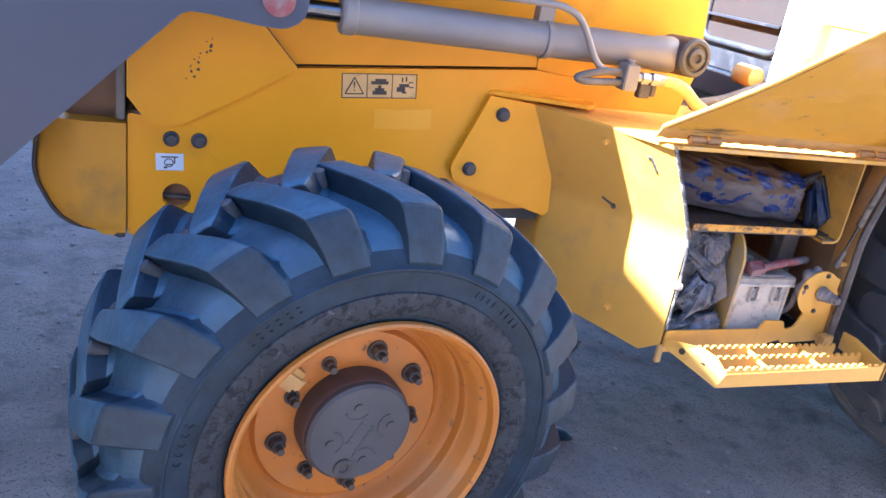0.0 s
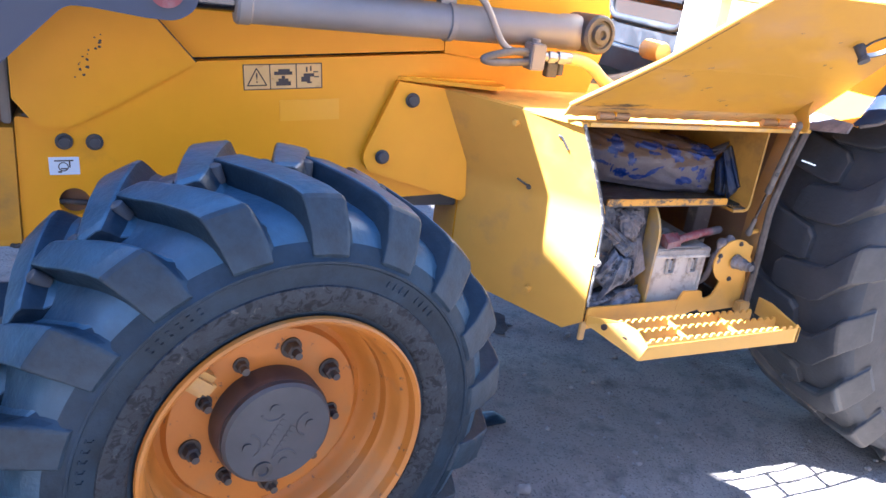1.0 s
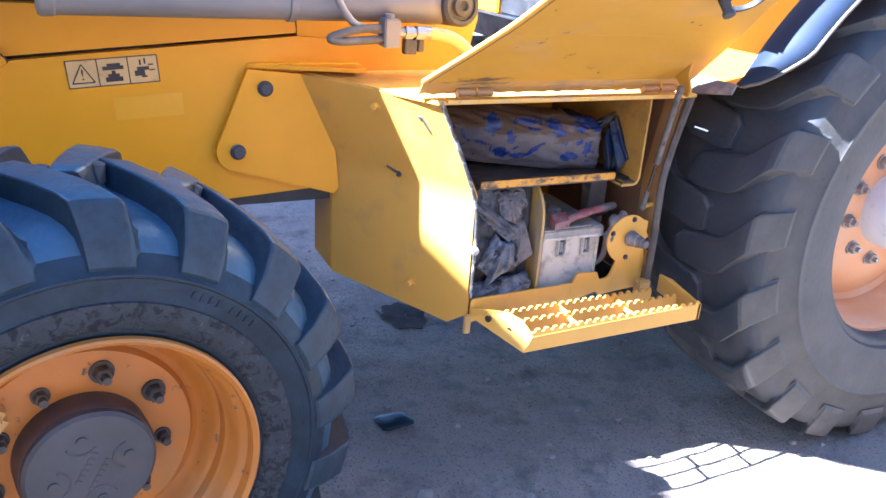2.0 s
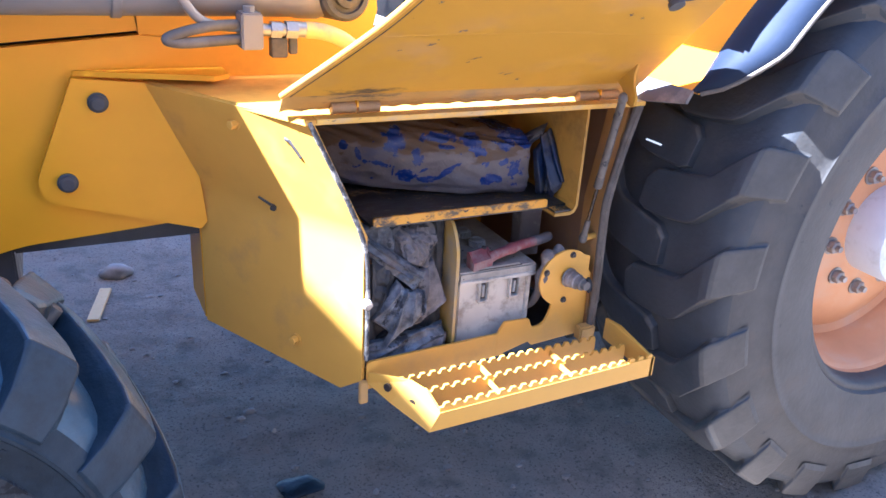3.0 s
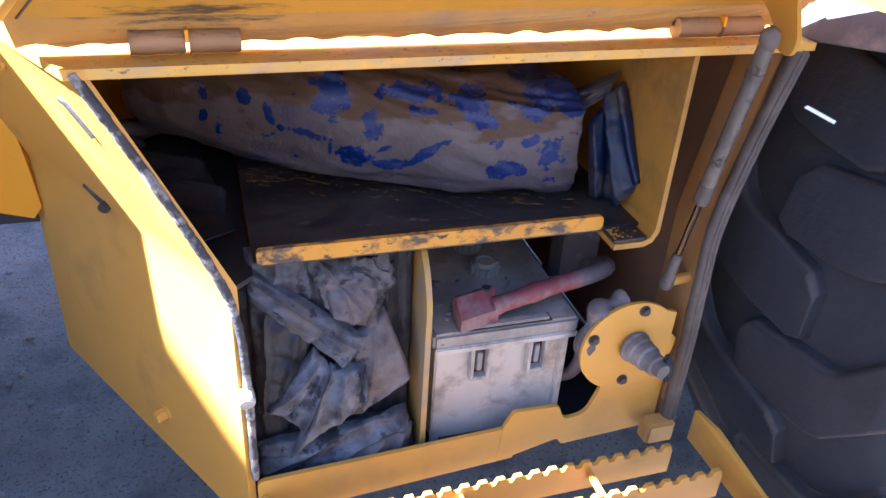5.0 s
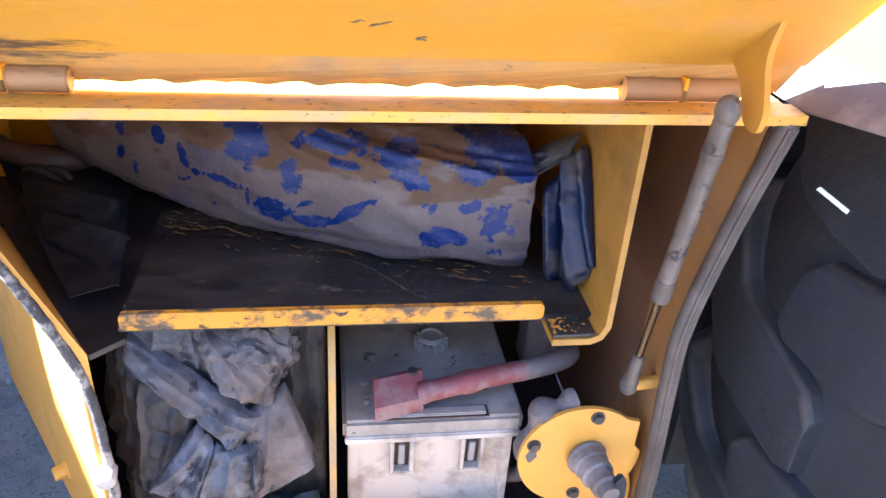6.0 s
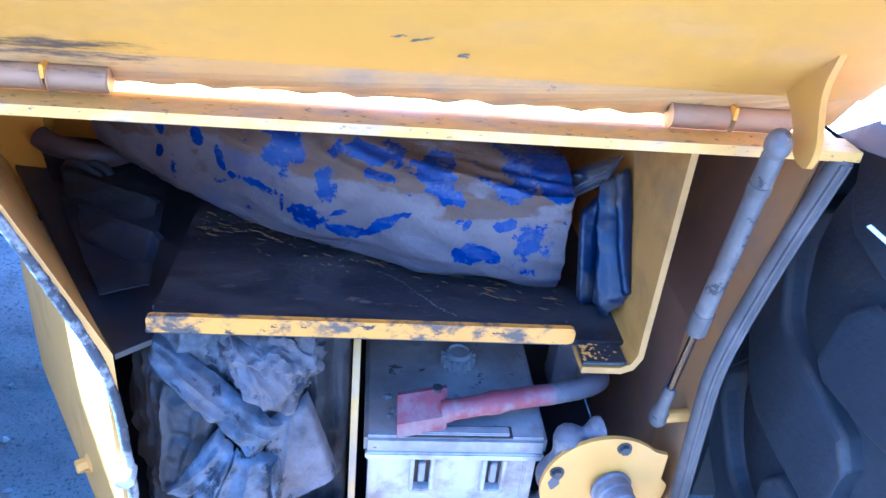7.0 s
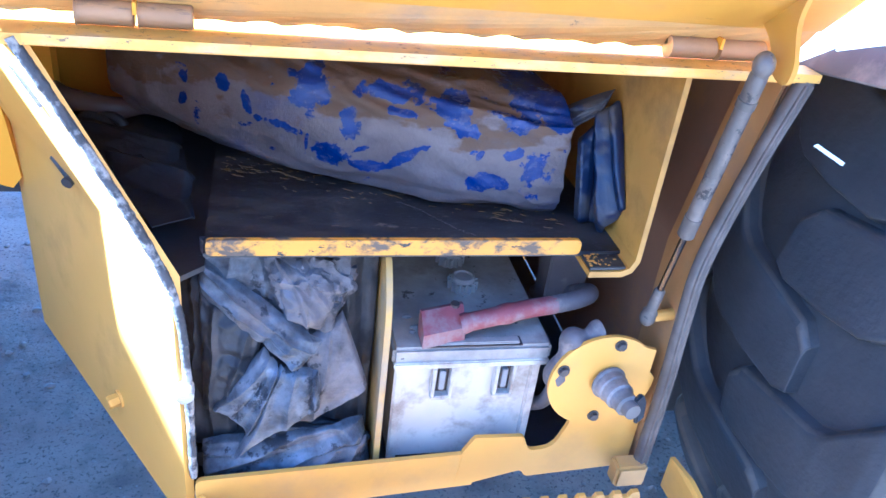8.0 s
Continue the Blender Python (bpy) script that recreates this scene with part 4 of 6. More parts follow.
def build_toolbox():
    bm = bm_new()
    zs = [0.555, 0.70, 0.80, 0.835, 0.862, 0.89, 0.93, 1.0, 1.088]
    grid = [[bm.verts.new(plate_point(u, z - (0.037 * u / 0.12 if u < 0.12 else 0.037 - 0.027 * (u - 0.12) / 0.88) * (1 if k == 0 else 0))) for u in (0, 0.12, 0.4, 0.7, 1.0)] for k, z in enumerate(zs)]
    for a, b in zip(grid, grid[1:]):
        for k in range(4):
            bm.faces.new((a[k], a[k + 1], b[k + 1], b[k]))
    bmesh.ops.recalc_face_normals(bm, faces=bm.faces)
    bmesh.ops.solidify(bm, geom=bm.faces[:], thickness=0.010)
    box = part("toolbox", bm, YELLOW_DUSTY, loader, "yellow steel toolbox body with a bent front plate", smooth=35)
    # rear wall, browner than the outside of the box
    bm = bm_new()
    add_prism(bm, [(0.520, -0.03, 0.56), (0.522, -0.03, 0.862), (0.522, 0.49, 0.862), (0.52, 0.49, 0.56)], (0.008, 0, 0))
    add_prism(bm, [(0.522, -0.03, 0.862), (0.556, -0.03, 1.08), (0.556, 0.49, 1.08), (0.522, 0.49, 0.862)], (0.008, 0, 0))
    part("rear_wall", bm, INNER_BROWN, box, "brown inner rear wall")
    bm = add_prism(bm_new(), [(-0.24, 0.49, 0.545), (0.58, 0.49, 0.545), (0.58, 0.49, 1.086), (-0.36, 0.49, 1.086), (-0.36, 0.49, 0.83), (-0.24, 0.49, 0.80)], (0, 0.01, 0))
    bm2 = bm_new()
    add_prism(bm2, [(-0.262, 0.336, 0.55), (-0.262, 0.489, 0.55), (-0.262, 0.489, 0.862), (-0.262, 0.336, 0.862)], (0.006, 0, 0))
    add_prism(bm2, [(-0.262, 0.336, 0.862), (-0.262, 0.489, 0.862), (-0.355, 0.489, 1.085), (-0.355, 0.336, 1.085)], (0.006, 0, 0))
    part("front_wall", bm2, YELLOW, box, "yellow inner front wall")
    part("back_wall", bm, YELLOW, box)
    part("floor", add_prism(bm_new(), [(-0.012, -0.034, 0.545), (0.30, -0.014, 0.545), (0.52, -0.012, 0.545), (0.52, 0.49, 0.545), (-0.24, 0.49, 0.545), (-0.24, 0.34, 0.545)], (0, 0, 0.010)), BLACK, box)
    bm = bm_new()
    add_prism(bm, [(-0.14, -0.045, 1.0795), (0.568, -0.045, 1.0795), (0.568, 0.50, 1.0795), (-0.345, 0.50, 1.0795), (-0.345, 0.33, 1.0795)], (0, 0, 0.009))
    part("top_plate", bm, YELLOW_DUSTY, box, "dusty yellow top plate", bevel=0.002)
    bm = bm_new()
    add_prism(bm, [(-0.475, 0.328, 1.099), (-0.232, 0.238, 1.099), (-0.20, 0.26, 1.099), (-0.20, 0.345, 1.099), (-0.475, 0.345, 1.099)], (0, 0, 0.010))
    part("ledge", bm, YELLOW, box, bevel=0.002)
    bm = add_prism(bm_new(), [(-0.122, y, z) for y, z in ((-0.053, 1.083), (-0.046, 1.083), (-0.046, 1.0875), (-0.024, 1.0875), (-0.024, 1.0912), (-0.053, 1.0912))], (0.692, 0, 0))
    part("head_rail", bm, RAIL, box, "yellow head rail with rubbed dusty paint", bevel=0.002)
    # upper tray
    part("tray_floor", add_box(bm_new(), (-0.003, -0.006, 0.862), (0.44, 0.40, 0.868)), TRAY_BLACK, box, "black grimy tray floor", bevel=0.001)
    rng = random.Random(11)
    bm = bm_new()
    for k in range(150):
        x = 0.012 + 0.38 * rng.random() ** (2.2 if k < 110 else 1.0)
        y = 0.200 - 0.36 * x + rng.gauss(0, 0.016)
        if not 0.004 < y < 0.3:
            continue
        w, h, a = 0.0008 + 0.009 * rng.random() ** 2.5, rng.uniform(0.0003, 0.0010), rng.gauss(-0.35, 0.25)
        pts = [(w * math.cos(2 * math.pi * i / 8) * rng.uniform(0.6, 1.2), h * math.sin(2 * math.pi * i / 8) * rng.uniform(0.5, 1.5)) for i in range(8)]
        add_prism(bm, [(x + p * math.cos(a) - q * math.sin(a), y + p * math.sin(a) + q * math.cos(a), 0.8682) for p, q in pts], (0, 0, 0.0003))
    part("paint_scratch", bm, SCRATCH_YELLOW, box, "worn yellow streaks on the tray floor")["kind"] = "stuff"
    outline = round_poly([(0.0, 0.8675), (0.0, 0.885), (0.388, 0.885), (0.388, 0.8675)], 0.006)
    part("tray_lip", add_prism(bm_new(), xz(outline, -0.011), (0, 0.006, 0)), YELLOW_WORN, box, "yellow tray lip with worn paint", bevel=0.0015)
    outline = [(0.392, 0.861), (0.428, 0.861), (0.437, 0.865), (0.4415, 0.875), (0.4415, 1.083), (0.4475, 1.083), (0.4475, 0.872), (0.441, 0.859), (0.43, 0.854), (0.392, 0.854)]
    part("tray_side", add_prism(bm_new(), xz(outline, -0.036), (0, 0.44, 0)), TRAY_YELLOW, box, "yellow tray side with rounded lower corner", bevel=0.001)
    part("tray_corner", add_box(bm_new(), (0.3925, -0.034, 0.8614), (0.4345, -0.006, 0.8655)), TRAY_BLACK, box, "black worn corner of the tray", bevel=0.0008)
    bm = bm_new()
    for k in range(40):
        t = k / 39
        x, y, r = 0.205 + 0.075 * t + rng.gauss(0, 0.0006), 0.105 - 0.075 * t + 0.004 * math.sin(6 * t) + rng.gauss(0, 0.0006), rng.uniform(0.0004, 0.0010)
        add_prism(bm, [(x + r * rng.uniform(0.6, 2.2) * math.cos(a), y + r * rng.uniform(0.4, 1.4) * math.sin(a), 0.8682) for a in (2 * math.pi * i / 6 for i in range(6))], (0, 0, 0.0003))
    part("long_scratch", bm, SCUFF, box, "grey scratch across the tray floor")["kind"] = "stuff"
    bm = bm_new()
    for k in range(46):
        x, y = 0.394 + 0.014 * rng.random() ** 1.3 + (0.022 * rng.random() if k > 34 else 0), -0.032 + 0.025 * rng.random()
        r = rng.uniform(0.0004, 0.0019)
        add_prism(bm, [(x + r * rng.uniform(0.3, 1.7) * math.cos(a), y + r * rng.uniform(0.4, 1.3) * math.sin(a), 0.8656) for a in (2 * math.pi * i / 7 for i in range(7))], (0, 0, 0.0003))
    part("corner_chips", bm, YELLOW_DUSTY, box, "yellow paint showing through the black")["kind"] = "stuff"
    # divider between bundle and battery
    outline = round_poly([(-0.012, 0.555), (-0.012, 0.80), (0.03, 0.857), (0.40, 0.857), (0.40, 0.555)], [0, 0.06, 0.04, 0, 0])
    part("divider", add_prism(bm_new(), [(0.183, y, z) for y, z in outline], (0.007, 0, 0)), DIVIDER, box, "thin yellow divider plate", bevel=0.001)
    # black hoses in the dark corner beside the tray
    bm = bm_new()
    add_tube(bm, smooth_line([(-0.200, 0.314, 0.908), (-0.185, 0.306, 0.903), (-0.160, 0.302, 0.898), (-0.130, 0.302, 0.893), (-0.10, 0.320, 0.887), (-0.07, 0.345, 0.884)], 8), 0.0135, 16)
    part("hose", bm, HUB_BROWN, box, "thick brown hose in the corner", smooth=50)
    for k in range(2):
        bm = bm_new()
        add_tube(bm, smooth_line([(-0.175 + 0.02 * k, 0.300, 0.866), (-0.160 + 0.02 * k, 0.290, 0.886), (-0.140 + 0.02 * k, 0.284, 0.884), (-0.118 + 0.01 * k, 0.28, 0.866)], 6), 0.006, 10)
        part("thin_hose", bm, BLACK, box, smooth=50)
    bm = bm_new()
    add_prism(bm, [(-0.100, 0.10, 0.84), (-0.045, 0.010, 0.837), (-0.030, -0.012, 0.836), (-0.0035, 0.012, 0.836), (-0.0035, 0.47, 0.85), (-0.255, 0.47, 0.86), (-0.255, 0.35, 0.857)], (0, 0, 0.006))
    part("corner_shelf", bm, BLACK, box, "black oily shelf in the corner")
    part("corner_plate", add_box(bm_new(), (-0.254, 0.424, 0.860), (-0.030, 0.430, 1.080)), YELLOW, box, "yellow inner plate behind the hose")
    # seals on both edges of the opening
    for edge in ([(-0.133, -0.043, 1.085), (-0.085, -0.043, 0.985), (-0.045, -0.043, 0.893), (-0.026, -0.043, 0.83), (-0.021, -0.043, 0.75), (-0.021, -0.043, 0.60)],
                 [(0.560, -0.045, 1.083), (0.557, -0.045, 1.07), (0.535, -0.045, 0.985), (0.515, -0.045, 0.88), (0.515, -0.045, 0.80), (0.519, -0.045, 0.70), (0.519, -0.045, 0.575)]):
        bm = bm_new()
        left_side = edge[0][0] < 0
        line = smooth_line(edge, 26 if left_side else 6)
        add_tube(bm, line, 0.0095, 10, radii=[0.0046 + 0.0008 * noise.noise(p * 60) + 0.0009 * noise.noise(p * 260) for p in line] if left_side else None)
        part("door_seal", bm, SEAL_WORN if left_side else GASKET, box, "crumbling grey foam seal" if left_side else "grey rubber edge seal", smooth=50)
    for dx, dy in ((0.003, -0.0085), (-0.003, -0.0085)):
        bm = bm_new()
        add_tube(bm, smooth_line([(x + dx, y + dy, z) for x, y, z in ((0.560, -0.045, 1.08), (0.535, -0.045, 0.985), (0.515, -0.045, 0.88), (0.515, -0.045, 0.80), (0.519, -0.045, 0.70), (0.519, -0.045, 0.575))], 6), 0.0022, 8)
        part("seal_ridge", bm, GASKET, box, smooth=50)
    # a more orange strip along the outer edge of the rear wall
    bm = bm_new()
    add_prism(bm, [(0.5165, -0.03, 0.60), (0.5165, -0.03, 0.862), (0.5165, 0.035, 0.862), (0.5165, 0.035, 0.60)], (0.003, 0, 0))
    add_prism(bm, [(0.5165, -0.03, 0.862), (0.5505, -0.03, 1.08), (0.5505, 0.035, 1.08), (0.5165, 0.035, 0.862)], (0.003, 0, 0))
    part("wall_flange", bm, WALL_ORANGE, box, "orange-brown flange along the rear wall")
    # front sill with the raised bracket arm
    outline = round_poly([(-0.02, 0.535), (-0.02, 0.597), (0.306, 0.590), (0.309, 0.560), (0.309, 0.535)], [0, 0.01, 0.003, 0, 0])
    part("sill", add_prism(bm_new(), [(x, -0.047 + 0.07 * (x + 0.02), z) for x, z in outline], (0, 0.006, 0)), YELLOW_DUSTY, box, "yellow front sill", bevel=0.0015, smooth=30)
    outline = round_poly([(0.285, 0.535), (0.290, 0.594), (0.303, 0.617), (0.365, 0.615), (0.374, 0.590), (0.405, 0.594), (0.422, 0.640), (0.408, 0.670), (0.50, 0.685), (0.513, 0.65), (0.513, 0.556), (0.376, 0.546), (0.370, 0.558)],
                         [0, 0, 0.003, 0.005, 0.01, 0.04, 0.03, 0, 0, 0.02, 0.01, 0.006, 0.01])
    part("bracket_arm", add_prism(bm_new(), xz(outline, -0.026), (0, 0.006, 0)), YELLOW_DUSTY, box, "yellow bracket arm with a raised head", bevel=0.0015, smooth=30)
    c = Vector((0.443, -0.034, 0.705))
    outline = [(c.x + 0.066 * math.cos(radians(a)), c.z + 0.066 * math.sin(radians(a))) for a in range(48, 372, 9)] + [(c.x + 0.058, c.z + 0.012), (c.x + 0.058, c.z + 0.045)]
    disc = part("switch_disc", add_prism(bm_new(), xz(outline, c.y), (0, 0.005, 0)), YELLOW_DUSTY, box, "round yellow switch plate with one side cut off", bevel=0.0012, smooth=30)
    for x, z in ((0.011, 0.054), (0.0, -0.052), (-0.052, 0.02)):
        part("bolt", add_hex(bm_new(), (c.x + x, c.y, c.z + z), (0, -1, 0), 0.0055, 0.006), DARK_STEEL, disc, smooth=30)
    bm = bm_new()
    w = Vector((0.16, -1, 0.02)).normalized()
    q = c + Vector((0.006, -0.002, 0.002))
    add_lathe(bm, [(0.0215, 0), (0.022, 0.003), (0.0195, 0.005), (0.0190, 0.014), (0.0175, 0.016), (0.0175, 0.028), (0.0145, 0.030), (0.0140, 0.044), (0.0105, 0.046), (0.0095, 0.056)], 30, axis_frame(q, q + w))
    switch = part("battery_switch", bm, SWITCH_GREY, disc, "dusty grey battery isolator switch", smooth=30)
    bm = bm_new()
    add_prism(bm, [(0.0, -0.020, 0.0), (0.013, -0.015, 0.0), (0.018, 0.004, 0.0), (0.012, 0.015, 0.0), (0.0, 0.010, 0.0)], (0, 0, 0.007))
    bmesh.ops.transform(bm, matrix=Matrix.Translation(q + w * 0.046 + Vector((0.004, 0, 0.0))) @ pose(0, 0, 0, 70, 0, 20), verts=bm.verts)
    part("switch_key", bm, BLACK, disc, "black switch key", bevel=0.002)
    bm = bm_new()
    add_tube(bm, smooth_line([(0.388, -0.020, 0.695), (0.393, -0.020, 0.730), (0.400, -0.018, 0.755), (0.418, -0.016, 0.760), (0.436, -0.014, 0.764)], 5), 0.013, 10,
             radii=[0.012 + 0.004 * math.sin(0.75 * i) for i in range(21)])
    part("switch_terminal", bm, HOSE_DUSTY, box, "dusty switch terminal", smooth=50)
    bm = bm_new()
    add_tube(bm, smooth_line([(0.40, 0.0, 0.69), (0.402, 0.01, 0.65), (0.395, 0.025, 0.622), (0.37, 0.05, 0.608), (0.33, 0.12, 0.60)], 6), 0.009, 12)
    part("cable", bm, HOSE_DUSTY, box, "dusty grey cable", smooth=50)
    bm = bm_new()
    add_box(bm, (0.420, 0.13, 0.69), (0.475, 0.17, 0.845))
    part("steel_post", bm, HOSE_DUSTY, box, bevel=0.002)
    # lid, propped open
    S = radians(40)
    hinge = Vector((0, -0.016, 1.113))
    up = Vector((0, -math.cos(S), math.sin(S)))
    nrm = Vector((0, -math.sin(S), -math.cos(S)))

    def on_lid(x, d, lift=0.0):
        return hinge + Vector((x, 0, 0)) + up * d + nrm * lift

    outline = round_poly([(-0.178, 0.028), (-0.112, 0.150), (-0.062, 0.250), (-0.030, 0.350), (0.020, 0.50), (0.50, 0.50), (0.545, 0.2), (0.562, 0.028)], [0, 0.1, 0.1, 0.1, 0.02, 0.03, 0.1, 0])
    hole = [(0.435 + 0.042 * math.cos(radians(a)), 0.36 + 0.042 * math.sin(radians(a))) for a in range(0, 360, 15)]
    far = max(range(len(outline)), key=lambda i: outline[i][0] + outline[i][1])
    ring = outline[far:] + outline[:far + 1] + hole[4:] + hole[:5]
    lid = part("lid", add_prism(bm_new(), [on_lid(x, d) for x, d in ring], nrm * 0.004), LID_YELLOW, box, "open yellow lid with scratches and a dirty hinge edge", smooth=30)
    bm = bm_new()
    add_lathe(bm, [(0.048, -0.004), (0.048, 0.006), (0.041, 0.006), (0.041, -0.004)], 32, axis_frame(on_lid(0.435, 0.36), on_lid(0.435, 0.36, 1.0)), closed=True)
    part("latch_ring", bm, BLACK, lid, "black latch ring", smooth=30)
    bm = bm_new()
    add_lathe(bm, [(0.012, 0), (0.010, 0.03), (0.013, 0.032), (0.013, 0.04)], 16, axis_frame(on_lid(0.372, 0.355, 0.004), on_lid(0.372, 0.355, 1.0)))
    part("lid_buffer", bm, HUB_GREY, lid, "grey rubber lid buffer", smooth=30)
    # turned edges of the lid
    left = [p for p in outline if p[0] < 0.025]
    bm = bm_new()
    add_tube(bm, [on_lid(x, d, 0.002) for x, d in left], 0.0055, 8)
    # paler yellow than the lid, to put the sunlit edge into the colour
    part("lid_edge", bm, YELLOW_DUSTY, lid, smooth=50)
    line = [(x, 0.205 + 0.012 * math.sin(5 * x + 0.6)) for x in np.linspace(-0.065, 0.538, 24)]
    part("pressed_crease", add_tube(bm_new(), [on_lid(x, d, 0.0016) for x, d in line], 0.0029, 8), LID_YELLOW, lid, smooth=60)
    inner = [(x + 0.014, d) for x, d in left if d < 0.46]
    part("edge_line", add_tube(bm_new(), [on_lid(x, d, 0.0030) for x, d in inner], 0.0018, 6), DARK_STEEL, lid, "dark line inside the turned edge", smooth=50)
    # lower flange with an uneven lower edge
    n = 96
    low = [(-0.175 + 0.737 * k / n, -0.0140 + 0.0024 * abs(math.sin(k * math.pi / 4.6)) + 0.0010 * math.sin(k * 0.9)) for k in range(n + 1)]
    bm = bm_new()
    pts = [Vector((x, -0.008, 1.113 + dz)) for x, dz in low] + [on_lid(0.562, 0.034, -0.004), on_lid(-0.175, 0.034, -0.004)]
    add_prism(bm, pts, nrm * 0.004)
    part("lid_flange", bm, FLANGE, lid, "orange-brown turned lid flange")
    for x0, x1 in ((-0.088, -0.0445), (-0.0415, 0.0005), (0.421, 0.4685), (0.4715, 0.520)):
        bm = bm_new()
        add_cyl(bm, (x0, -0.022, 1.1015), (x1, -0.022, 1.1015), 0.0098, seg=18)
        add_box(bm, (x0, -0.021, 1.1015), (x1, -0.006, 1.1112))
        part("hinge", bm, HINGE_BROWN, box, "rusty brown hinge knuckle", smooth=40, bevel=0.001)
    for x in (-0.043, 0.470):
        part("hinge_tab", add_box(bm_new(), (x - 0.0014, -0.033, 1.104), (x + 0.0014, -0.018, 1.114)), YELLOW, box)
    bm = bm_new()
    add_prism(bm, [(0.496, y, z) for y, z in round_poly([(-0.040, 1.137), (-0.100, 1.182), (-0.090, 1.150), (-0.108, 1.112), (-0.104, 1.094), (-0.082, 1.096), (-0.066, 1.122)], [0, 0, 0.02, 0.02, 0.012, 0.012, 0.03])], (0.005, 0, 0))
    part("strut_bracket", bm, LID_YELLOW, lid, "yellow strut bracket", bevel=0.002)
    # gas strut
    top, foot = Vector((0.474, -0.097, 1.111)), Vector((0.487, -0.018, 0.787))
    w = (foot - top).normalized()
    bm = bm_new()
    add_lathe(bm, [(0.006, 0.0), (0.0083, 0.006), (0.0083, 0.03), (0.0074, 0.032), (0.0082, 0.036), (0.0082, 0.170), (0.0086, 0.175), (0.0086, 0.190), (0.007, 0.195)], 24, axis_frame(top + w * 0.004, foot))
    strut = part("gas_strut", bm, STRUT_GREY, box, "scuffed grey gas strut holding the lid", smooth=30)
    for d0, d1 in ((0.030, 0.040), (0.172, 0.199)):
        part("collar", add_lathe(bm_new(), [(0.0078, 0), (0.0092, 0.001), (0.0092, d1 - d0 - 0.001), (0.0078, d1 - d0)], 20, axis_frame(top + w * (d0 + 0.004), foot)), GASKET, strut, "dark worn strut collar", smooth=30)
    part("rod", add_cyl(bm_new(), top + w * 0.19, foot - w * 0.045, 0.0038, seg=12), CHROME, strut, smooth=30)
    part("rod_end", add_lathe(bm_new(), [(0.0045, 0), (0.0065, 0.004), (0.0065, 0.034), (0.009, 0.04)], 16, axis_frame(foot - w * 0.048, foot)), STRUT_GREY, strut, smooth=30)
    for q, r in ((top, 0.0098), (foot, 0.0095)):
        bm = bm_new()
        bmesh.ops.create_uvsphere(bm, u_segments=18, v_segments=12, radius=r, matrix=Matrix.Translation(q) @ Matrix.Diagonal((1.0, 1.0, 1.25, 1)))
        part("ball_joint", bm, STRUT_GREY, strut, smooth=60)
    part("stud", add_cyl(bm_new(), foot, foot + Vector((0.04, 0, 0.004)), 0.007, seg=12), YELLOW_DUSTY, strut, smooth=30)
    part("bottom_tab", add_box(bm_new(), (-0.036, -0.052, 0.505), (-0.018, -0.042, 0.556)), FLANGE, box, "small rusty tab", bevel=0.002)
    # bolts, slot, pin and buffer on the slanted plate
    pn = Vector((-0.85, -0.52, -0.02)).normalized()
    for u, z in ((0.455, 1.045), (0.385, 0.592)):
        p = plate_point(u, z) + pn * 0.0095
        part("bolt", add_hex(bm_new(), p, pn, 0.0085, 0.016), YELLOW_DUSTY, box, smooth=30)
    bm = bm_new()
    add_tube(bm, [plate_point(0.565, 0.886) + pn * 0.0100, plate_point(0.50, 0.874) + pn * 0.0115], 0.0035, 8)
    add_cyl(bm, plate_point(0.50, 0.874) + pn * 0.006, plate_point(0.485, 0.871) + pn * 0.018, 0.0065, seg=12)
    part("pin", bm, DARK_STEEL, box, "dark locking pin", smooth=50)
    bm = bm_new()
    add_tube(bm, [plate_point(0.185, 1.040) + pn * 0.0098, plate_point(0.165, 1.038) + pn * 0.0098, plate_point(0.145, 1.008) + pn * 0.0098], 0.0042, 8)
    part("slot", bm, DARK_STEEL, box, smooth=50)
    bm = bm_new()
    add_lathe(bm, [(0.009, -0.008), (0.010, 0.0), (0.010, 0.009), (0.007, 0.012)], 20, axis_frame((-0.024, -0.046, 0.728), (-0.024, -0.2, 0.70)))
    part("buffer", bm, BATTERY, box, "round white rubber buffer", smooth=40)
    return box


toolbox = build_toolbox()


